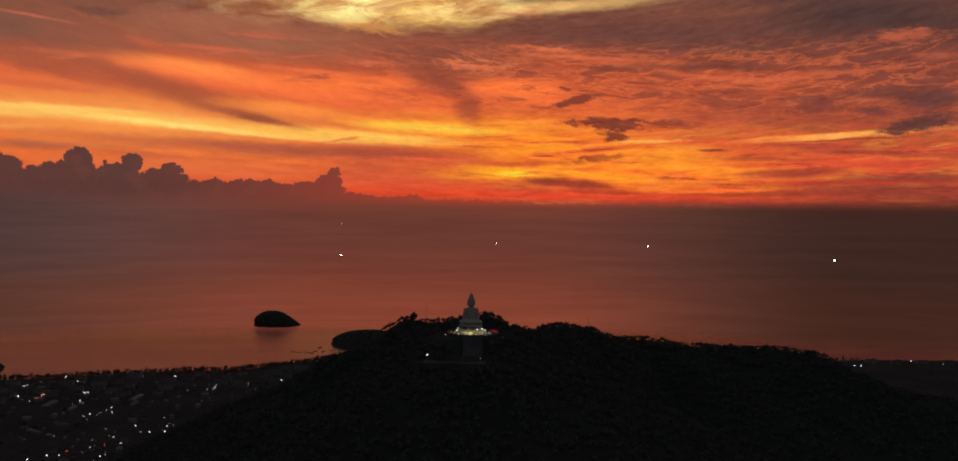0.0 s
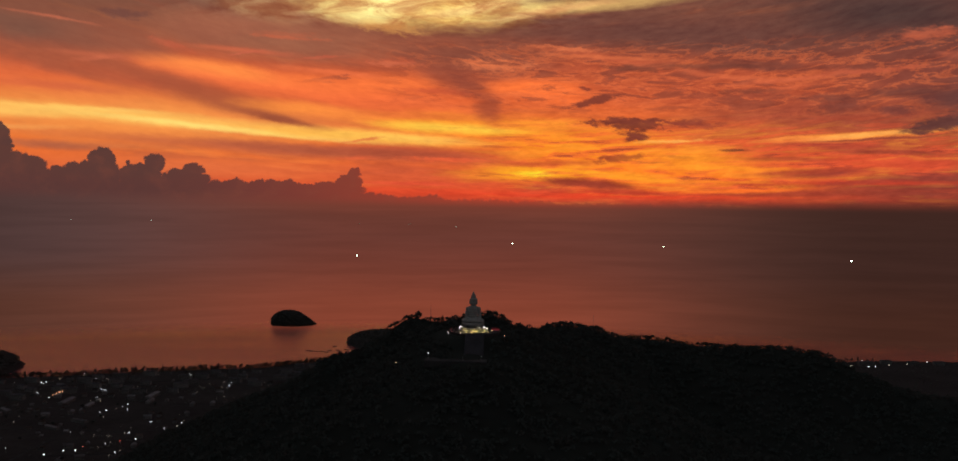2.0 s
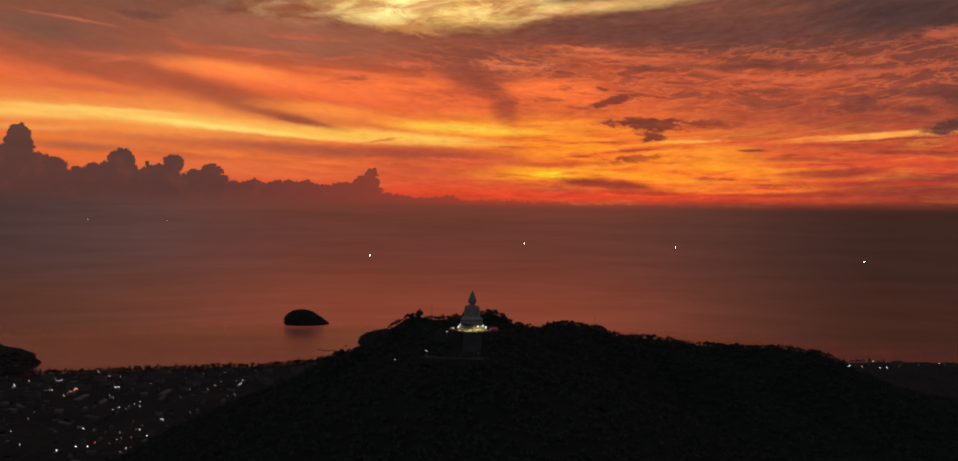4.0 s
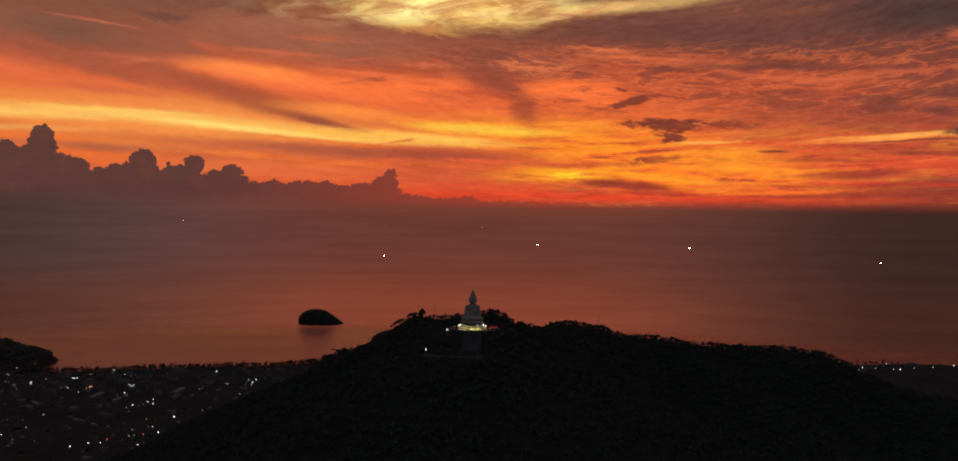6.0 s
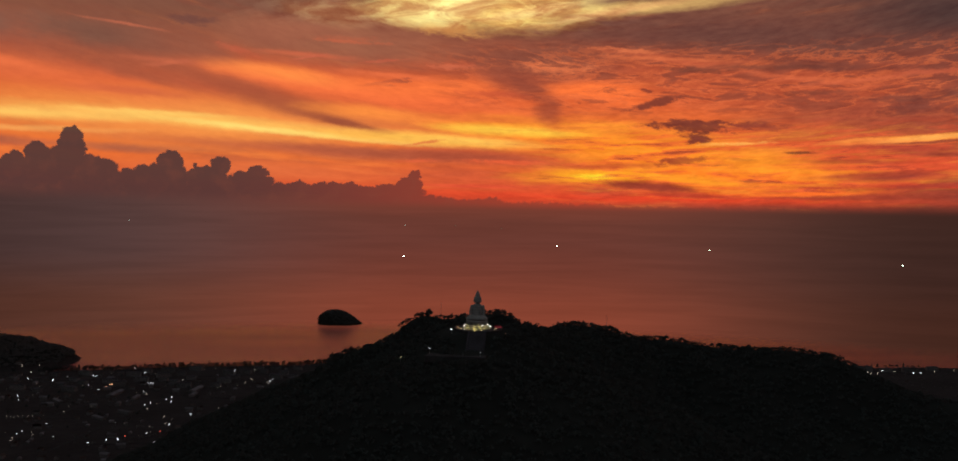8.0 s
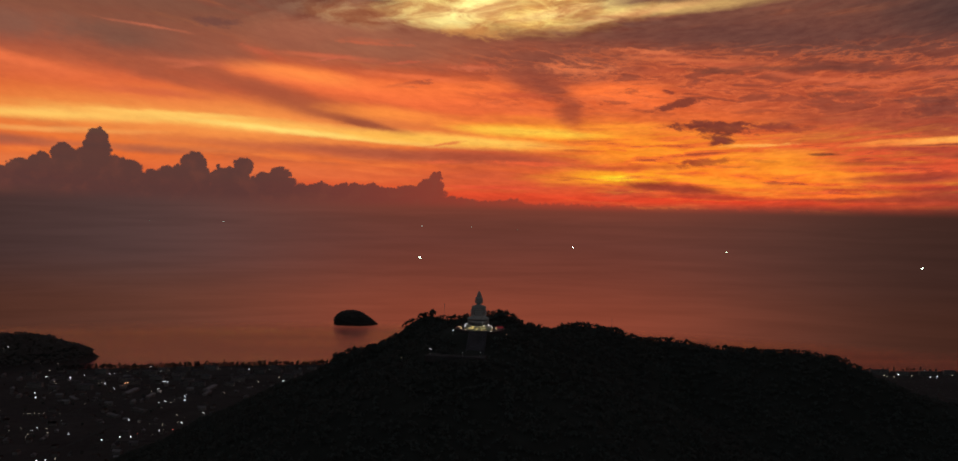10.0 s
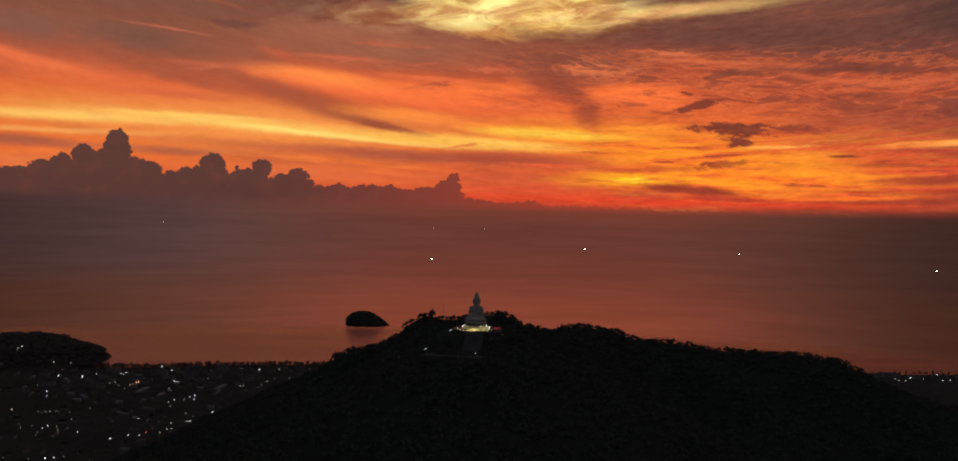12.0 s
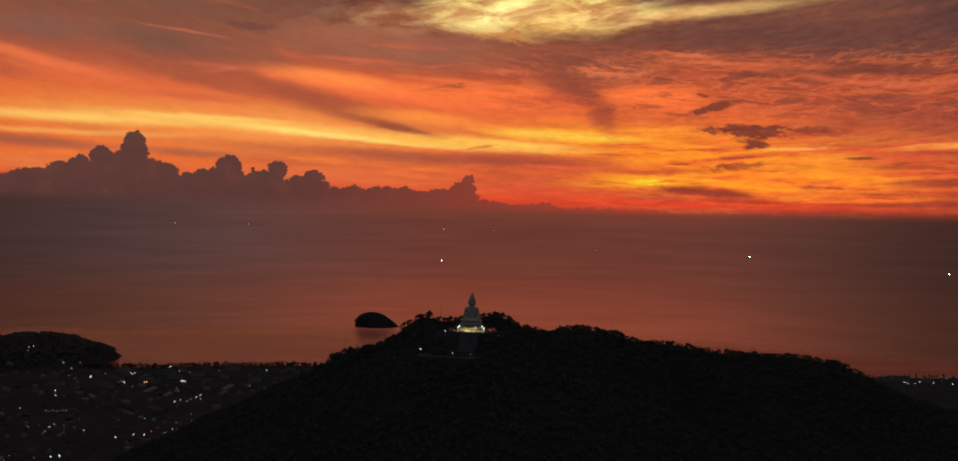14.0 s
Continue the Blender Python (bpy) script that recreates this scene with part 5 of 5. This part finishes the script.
bright = [(-1266, 2522), (-1257, 2529), (-1204, 2375), (-1146, 2603), (-1058, 2442), (-1053, 2443), (-1048, 2443), (-934, 2184), (-911, 2257),
          (-887, 2206), (-788, 1972), (-884, 1783), (-861, 1813), (-838, 1818), (-752, 1813), (-899, 2704), (-753, 1923), (-679, 2027), (-576, 2673),
          (-1415, 2430), (-1344, 2441), (-1334, 2423), (-1309, 2209), (-1272, 2151), (-922, 1604), (-907, 1614)]
medium = [(-1253, 2509), (-1144, 2317), (-938, 2157), (-915, 1961), (-781, 2076), (-727, 2021), (-710, 1952), (-699, 1992), (-696, 2024),
          (-707, 2076), (-671, 2030), (-1023, 2335), (-913, 2229), (-803, 1880), (-741, 2588), (-562, 2528), (-552, 2483), (-734, 2543),
          (-1332, 2491), (-1059, 1920), (-1072, 1849), (-1069, 1825), (-981, 1817), (-1213, 2671), (-927, 2698), (-734, 2538), (-777, 2074)]
faint = [(-802, 1980), (-801, 1899), (-826, 1946), (-889, 1958), (-749, 2028), (-710, 1988), (-711, 2053), (-753, 1836), (-757, 1793), (-987, 2515),
         (-991, 2458), (-1027, 2302), (-1001, 2303), (-916, 2203), (-914, 2181), (-912, 2124), (-1209, 2660), (-1119, 2612), (-1039, 2654),
         (-763, 2585), (-736, 2529), (-853, 2437), (-797, 2451), (-838, 2047), (-857, 1946), (-806, 1855), (-1218, 2374), (-1219, 2392),
         (-701, 2097), (-670, 2004), (-655, 2071), (-1245, 2591), (-997, 2702), (-968, 2722), (-767, 2600), (-731, 2515), (-703, 2394),
         (-506, 2734), (-531, 2711), (-629, 2275), (-657, 2613), (-657, 2439), (-542, 2595), (-802, 2575), (-803, 2515), (-1331, 2407),
         (-1486, 2559), (-1534, 2691), (-1332, 2350), (-1357, 2375), (-1387, 2285), (-1190, 1976), (-1181, 1979), (-1172, 1979), (-1166, 1983),
         (-1158, 1988), (-1147, 1990), (-1137, 1993), (-1090, 2052), (-1051, 1851), (-1035, 1825), (-1063, 1794), (-1052, 1772), (-896, 1631),
         (-1110, 1998), (-1110, 1845), (-1124, 1821), (-1256, 1982), (-1005, 1596), (-1036, 2652), (-871, 2720), (-844, 2728), (-847, 2438),
         (-801, 2521), (-744, 2166), (-719, 2376), (-751, 2526)]
place_lamps(street_lamp(TOWN_WHITE, 0.95, "bright street lamps in the town"), bright)
place_lamps(street_lamp(TOWN_WHITE, 0.72, "street lamps in the town"), medium)
place_lamps(street_lamp(TOWN_WARM, 0.55, "faint street lamps in the town", 6.0, "dim warm street lamp on a short pole"), faint)
place_lamps(street_lamp(ORANGE, 1.1, "orange lamps along the market street", 8.0, "orange lit lamp over the market street"),
            [(-1147, 2355), (-1149, 2370), (-1141, 2356), (-1151, 2394), (-1148, 2405)])
place_lamps(street_lamp(RED, 0.7, "red lamps in the town", 8.0, "small red lit lamp on a pole"), [(-779, 1902), (-837, 1849)])
place_lamps(street_lamp(TOWN_WHITE, 1.3, "lamps on the far shore"), [(1234, 3202), (1357, 3309), (1329, 3176), (1358, 3185), (1600, 3320), (1760, 3340)])
place_lamps(street_lamp(TOWN_WARM, 1.1, "dim lamps on the far shore"), [(1272, 3188), (1197, 3140), (1174, 3133), (1173, 3158), (1500, 3260), (1680, 3250), (1420, 3230)])


lrng = np.random.default_rng(5)
CAPE_LAMPS = [(-1480, 2700), (-1672, 2635), (-1671, 2615), (-1659, 2592), (-1467, 2530), (-1535, 2594), (-1500, 2635)]
specks = [(x, y) for x, y in zip(lrng.uniform(-1500, -520, 110), lrng.uniform(1560, 2680, 110)) if height(x, y) < 24][:45]
place_lamps(street_lamp(TOWN_WHITE, 0.9, "lamps on the cape", 8.0, "white lamp among the trees of the cape"), CAPE_LAMPS[:2])
place_lamps(street_lamp(TOWN_WARM, 0.8, "dim lamps on the cape", 8.0, "dim warm lamp among the trees of the cape"), CAPE_LAMPS[2:])
place_lamps(street_lamp(DIM, 0.5, "porch lamps in the town", 4.5, "dim porch lamp on a low post"), specks)


def pole_light(x, y, z, size, glass, label):
    model = street_lamp(glass, size, "lamps on the hilltop", 7.0, label)
    model.location = (x, y, z - 6.5)


pole_light(-39, 1145, 372, 0.42, WHITE, "bright lamp on a pole at the terrace edge")
pole_light(-59, 1078, 356, 0.5, WHITE, "bright lamp on a pole at the forecourt")
pole_light(5, 1086, 352, 0.25, WHITE, "small lamp beside the stairs")
pole_light(33, 1146, 369, 0.25, ORANGE, "dim orange lamp below the terrace")
pole_light(-17, 1080, 352, 0.15, WHITE, "small lamp beside the stairs")


pole_light(-103, 1120, height(-103, 1120) + 6.5, 0.3, WARM, "faint lamp among the trees of the hill")


# ---- buildings ----
GABLE_SIZES = ((11, 9, 4.0), (14, 10, 6.5), (9, 8, 3.6), (18, 11, 6.8))


def house(w, d, h, roof_mat, label, group):
    """A house with a gabled roof that overhangs, a door and windows."""
    s = tagged(new("house"), label, "house", group)
    bm = bmesh.new()
    box(bm, (w, d, h + 2), (0, 0, h / 2 - 1), bevel=0.06)
    part("wall", bm, PLASTER, s)
    bm = bmesh.new()
    e, rise = 0.7, d * 0.28
    for sy in (-1, 1):
        v = [bm.verts.new(p) for p in ((-w / 2 - e, sy * (d / 2 + e), h - 0.25), (w / 2 + e, sy * (d / 2 + e), h - 0.25), (w / 2 + e, 0, h + rise), (-w / 2 - e, 0, h + rise))]
        bm.faces.new(v if sy < 0 else v[::-1])
    bmesh.ops.solidify(bm, geom=bm.faces[:], thickness=0.25)
    for sx in (-1, 1):
        v = [bm.verts.new(p) for p in ((sx * w / 2, -d / 2, h), (sx * w / 2, d / 2, h), (sx * w / 2, 0, h + rise - 0.3))]
        bm.faces.new(v)
    part("roof", bm, roof_mat, s)
    pane = bmesh.new()
    box(pane, (1.4, 0.16, 1.3), bevel=0.04)
    pane = mesh_of("window", pane, GLASS)
    for fl in range(1 if h < 5 else 2):
        for x in (-w * 0.3, w * 0.3):
            o = part("window", pane, GLASS, s)
            o.location = (x, -d / 2 - 0.03, 1.7 + 2.9 * fl)
    bm = bmesh.new()
    box(bm, (1.1, 0.14, 2.1), (0, -d / 2 - 0.03, 1.05), bevel=0.03)
    part("door", bm, BARK, s)
    return s


def hotel(w, d, floors, label, group):
    """A flat-roofed block with rows of windows and a parapet."""
    s = tagged(new("hotel_block"), label, "hotel", group)
    h = 3.2 * floors
    bm = bmesh.new()
    box(bm, (w, d, h + 2), (0, 0, h / 2 - 1), bevel=0.08)
    part("wall", bm, PLASTER, s)
    bm = bmesh.new()
    box(bm, (w + 0.6, d + 0.6, 0.5), (0, 0, h + 0.25), bevel=0.06)
    box(bm, (w * 0.16, d * 0.3, 2.4), (w * 0.2, 0, h + 1.6), bevel=0.06)
    part("roof", bm, CONCRETE, s)
    pane = bmesh.new()
    box(pane, (2.2, 0.16, 1.5), bevel=0.04)
    pane = mesh_of("window", pane, GLASS)
    n = int(w / 5)
    for fl in range(floors):
        for k in range(n):
            o = part("window", pane, GLASS, s)
            o.location = (-w / 2 + w * (k + 0.5) / n, -d / 2 - 0.03, 1.8 + 3.2 * fl)
    return s


def shed(w, d, h, label, group):
    """A long market hall with a low ridged sheet roof."""
    s = tagged(new("market_hall"), label, "hall", group)
    bm = bmesh.new()
    box(bm, (w, d, h + 2), (0, 0, h / 2 - 1), bevel=0.06)
    part("wall", bm, PLASTER, s)
    bm = bmesh.new()
    n = 25
    rows = []
    for k in range(n):
        y, lift = -d / 2 - 0.6 + (d + 1.2) * k / (n - 1), 0.16 * (k % 2)
        rows.append([bm.verts.new((x, y, z + lift)) for x, z in ((-w / 2 - 0.8, h - 0.1), (0, h + w * 0.14), (w / 2 + 0.8, h - 0.1))])
    for a, b in zip(rows, rows[1:]):
        for i in (0, 1):
            bm.faces.new((a[i], a[i + 1], b[i + 1], b[i]))
    bmesh.ops.solidify(bm, geom=bm.faces[:], thickness=0.12)
    part("roof", bm, SHEET, s)
    return s


trng = np.random.default_rng(21)
models = [house(*GABLE_SIZES[0], TILES, "small plastered house with a clay tile roof", "houses in the town"),
          house(*GABLE_SIZES[1], TILES, "two-storey plastered house with a tiled gable roof", "houses in the town"),
          house(*GABLE_SIZES[2], SHEET, "small house with a pale sheet-metal roof", "houses in the town"),
          house(*GABLE_SIZES[3], SHEET, "two-storey shop house with a sheet-metal roof", "houses in the town")]
used, taken = set(), [(p[0], p[1], 6.0) for p in bright + medium + faint]


def free(x, y, r):
    if any(math.hypot(x - a, y - b) < r + c for a, b, c in taken):
        return False
    taken.append((x, y, r))
    return True


def put(model, x, y, turn):
    m = pose(x, y, height(x, y), 0, 0, turn)
    if model.name in used:
        copy_thing(model, m)
    else:
        used.add(model.name)
        model.matrix_basis = m


def shore_at(x):
    return float(np.interp(x, [p[0] for p in COAST], [p[1] for p in COAST]))


halls = [shed(16, 70, 6, "long market hall with a pale sheet roof", "market halls"), shed(11, 44, 5, "long low hall with a sheet roof", "market halls")]
for x, y, t, k in ((-1086, 2300, 2, 0), (-1062, 2290, 2, 1), (-900, 2400, 1, 0), (-925, 2400, 1, 0), (-955, 2090, 65, 1), (-925, 1950, 40, 1),
                   (-985, 2020, 60, 1), (-1010, 2260, 4, 1), (-760, 2180, 80, 1), (-1180, 2180, 50, 1), (-715, 1945, 40, 1), (-880, 2330, 4, 1)):
    if free(x, y, 17):
        put(halls[k], x, y, t)
blocks = [hotel(40, 14, 4, "four-storey flat-roofed hotel with rows of windows", "hotels near the beach"),
          hotel(28, 13, 3, "three-storey flat-roofed hotel block", "hotels near the beach"), hotel(60, 15, 5, "long five-storey beach hotel", "hotels near the beach")]
for k in range(90):
    x = trng.uniform(-1400, -560)
    y = shore_at(x) - trng.uniform(110, 420)
    if height(x, y) < 22 and free(x, y, 24):
        put(blocks[int(trng.integers(2))], x, y, trng.uniform(-20, 40))
for x, y, t in ((1180, 3230, 3), (1255, 3225, -8), (1345, 3240, 5), (1440, 3300, 0), (1530, 3290, 8), (1630, 3300, -4), (1120, 3215, 6), (1730, 3310, 4)):
    put(blocks[2 if t % 2 else 0], x, y, t)
count = 0
for k in range(2400):
    x, y = trng.uniform(-1750, -470), trng.uniform(1480, 2880)
    if count >= 290 or height(x, y) > 24 or y > shore_at(x) - 90 or not free(x, y, 10.5):
        continue
    put(models[int(trng.integers(4))], x, y, 12 + 90 * int(trng.integers(4)) + trng.normal(0, 8))
    count += 1
for k in range(110):
    x, y = trng.uniform(-1700, -480), trng.uniform(1520, 2850)
    if height(x, y) < 24 and y < shore_at(x) - 60 and free(x, y, 3):
        grown("round" if k % 3 else "tall", x, y, "dark trees between the houses of the town", trng.uniform(0.6, 1.1), trng)
raise_groves()


def road(points, width):
    """A paved strip laid a little over the ground."""
    verts, faces = [], []
    for (ax, ay), (bx, by) in zip(points, points[1:]):
        d = math.hypot(bx - ax, by - ay)
        n = max(2, int(d / 12))
        px, py = -(by - ay) / d * width / 2, (bx - ax) / d * width / 2
        for k in range(n + 1):
            x, y = ax + (bx - ax) * k / n, ay + (by - ay) * k / n
            z = max(height(x + px, y + py), height(x - px, y - py), height(x, y)) + 0.35
            i = len(verts)
            verts += [(x - px, y - py, z), (x + px, y + py, z), (x - px, y - py, z - 1.2), (x + px, y + py, z - 1.2)]
            if k:
                faces += [(i - 4, i, i + 1, i - 3), (i - 4, i - 2, i + 2, i), (i - 3, i + 1, i + 3, i - 1)]
    return raw("road", verts, faces, ASPHALT)


for line in ([(-1350, 2460), (-1255, 2498), (-1009, 2600), (-760, 2700), (-560, 2800)], [(-1110, 1900), (-1100, 2200), (-1105, 2560)],
             [(-940, 1640), (-940, 2000), (-930, 2560)], [(-823, 2308), (-698, 2320), (-600, 2330)], [(-1250, 1980), (-1008, 2015), (-800, 2000), (-690, 2060)],
             [(-900, 1790), (-757, 1830), (-700, 1960)], [(-697, 2374), (-763, 2639)]):
    tagged(new("road", road(line, 8)), "grey asphalt town road", "road", kind="structure")


# ---- masts and boats ----


def mast(x, y, tall):
    s = tagged(new("antenna_mast"), "thin steel lattice antenna mast on the ridge", "mast")
    s.location = (x, y, height(x, y))
    for k in range(3):
        a = 2 * math.pi * k / 3
        bm = bmesh.new()
        rod(bm, (0.55 * math.cos(a), 0.55 * math.sin(a), -1), (0.22 * math.cos(a), 0.22 * math.sin(a), tall), 0.09, 0.07, 5)
        part("leg", bm, STEEL, s)
    bm = bmesh.new()
    n = int(tall / 1.2)
    for j in range(n):
        for k in range(3):
            a, b = 2 * math.pi * k / 3, 2 * math.pi * (k + 1) / 3
            r0, r1 = 0.55 - 0.33 * j / n, 0.55 - 0.33 * (j + 1) / n
            rod(bm, (r0 * math.cos(a), r0 * math.sin(a), tall * j / n), (r1 * math.cos(b), r1 * math.sin(b), tall * (j + 1) / n), 0.035, 0.035, 4)
    part("lattice", bm, STEEL, s)
    bm = bmesh.new()
    rod(bm, (0, 0, tall), (0, 0, tall + 2.5), 0.05, 0.03, 5)
    part("aerial", bm, STEEL, s)


mast(-72, 1284, 24)
mast(186, 1512, 24)


def hull_mesh(length, beam, deep):
    bm = bmesh.new()
    rings = []
    for k in range(9):
        s = k / 8
        w = beam / 2 * math.sin(math.pi * (0.12 + 0.8 * s)) ** 0.6
        sheer = deep * (0.55 + 1.3 * (s - 0.45) ** 2)
        y = (s - 0.5) * length
        rings.append([bm.verts.new(p) for p in ((-w, y, sheer), (-w * 0.75, y, -deep * 0.2), (0, y, -deep * 0.4), (w * 0.75, y, -deep * 0.2), (w, y, sheer))])
    for a, b in zip(rings, rings[1:]):
        for i in range(4):
            bm.faces.new((a[i], b[i], b[i + 1], a[i + 1]))
        bm.faces.new((a[4], b[4], b[0], a[0]))
    bm.faces.new(rings[0]), bm.faces.new(rings[-1][::-1])
    return bm


def moored_boat():
    b = tagged(new("longtail_boat"), "dark wooden longtail boat moored in the bay", "boat", "boats moored in the bay")
    part("hull", hull_mesh(15, 3.2, 2.2), HULL, b)
    bm = bmesh.new()
    box(bm, (2.2, 5.0, 0.14), (0, -0.5, 2.7), bevel=0.04)
    part("canopy", bm, TILES, b)
    post = bmesh.new()
    rod(post, (0, 0, 0.5), (0, 0, 2.66), 0.05, 0.05)
    post = mesh_of("post", post, BARK)
    for x, y in ((-1, -2.8), (1, -2.8), (-1, 1.8), (1, 1.8)):
        part("post", post, BARK, b).location = (x, y, 0)
    return b


model = moored_boat()
for k, (x, y) in enumerate(((-670, 3296), (-653, 3288), (-632, 3277), (-614, 3284), (-597, 3270), (-590, 3311), (-590, 3405), (-561, 3316), (-535, 3339), (-548, 3478))):
    m = pose(x, y, 0.05, 0, 0, 70 + 23 * (k % 4))
    if k:
        copy_thing(model, m)
    else:
        model.matrix_basis = m


def out_at_sea(x, y):
    """Where a far place on the open sea comes to lie on the drawn-in sheet, and its scale."""
    dx, dy = x - MIDDLE[0], y - MIDDLE[1]
    true = math.hypot(dx, dy)
    s = (1 - 4300 / true) / 0.995
    r = 4300 + 630 * s
    return MIDDLE[0] + dx * r / true, MIDDLE[1] + dy * r / true, MIDDLE[2] * (1 - r / true)


def fishing_boat(glow, size):
    b = tagged(new("fishing_boat"), "distant fishing boat with bright greenish deck lamps", "boat", "fishing boats out at sea")
    part("hull", hull_mesh(12 * size, 4 * size, 2.2 * size), HULL, b)
    bm = bmesh.new()
    box(bm, (2.4 * size, 3.4 * size, 2.4 * size), (0, -2.4 * size, 2.4 * size), bevel=0.1 * size)
    part("wheelhouse", bm, PLASTER, b)
    bm = bmesh.new()
    rod(bm, (0, size, 0.5 * size), (0, size, 7.5 * size), 0.14 * size, 0.08 * size)
    part("mast", bm, STEEL, b)
    bm = bmesh.new()
    ball(bm, (0, size, 5.0 * size), (glow * 1.5, glow * 1.5, glow), 14, 10)
    part("deck_lamp", bm, GREENISH if glow > 1.2 else PALE_GREEN, b, "glowing deck lamp")
    return b


for glow, size, places in ((2.1, 1.0, ((-1584, 9826), (4224, 11145))), (1.7, 0.7, ((2515, 14542), (102, 14449))),
                     (1.0, 0.3, ((-12274, 25212), (-10653, 26869), (-4865, 29320), (-1610, 27736), (-3308, 30257)))):
    for x, y in places:
        b = fishing_boat(glow, size)
        px, py, pz = out_at_sea(x, y)
        b.matrix_basis = pose(px, py, pz + 0.4, 0, 0, 90)
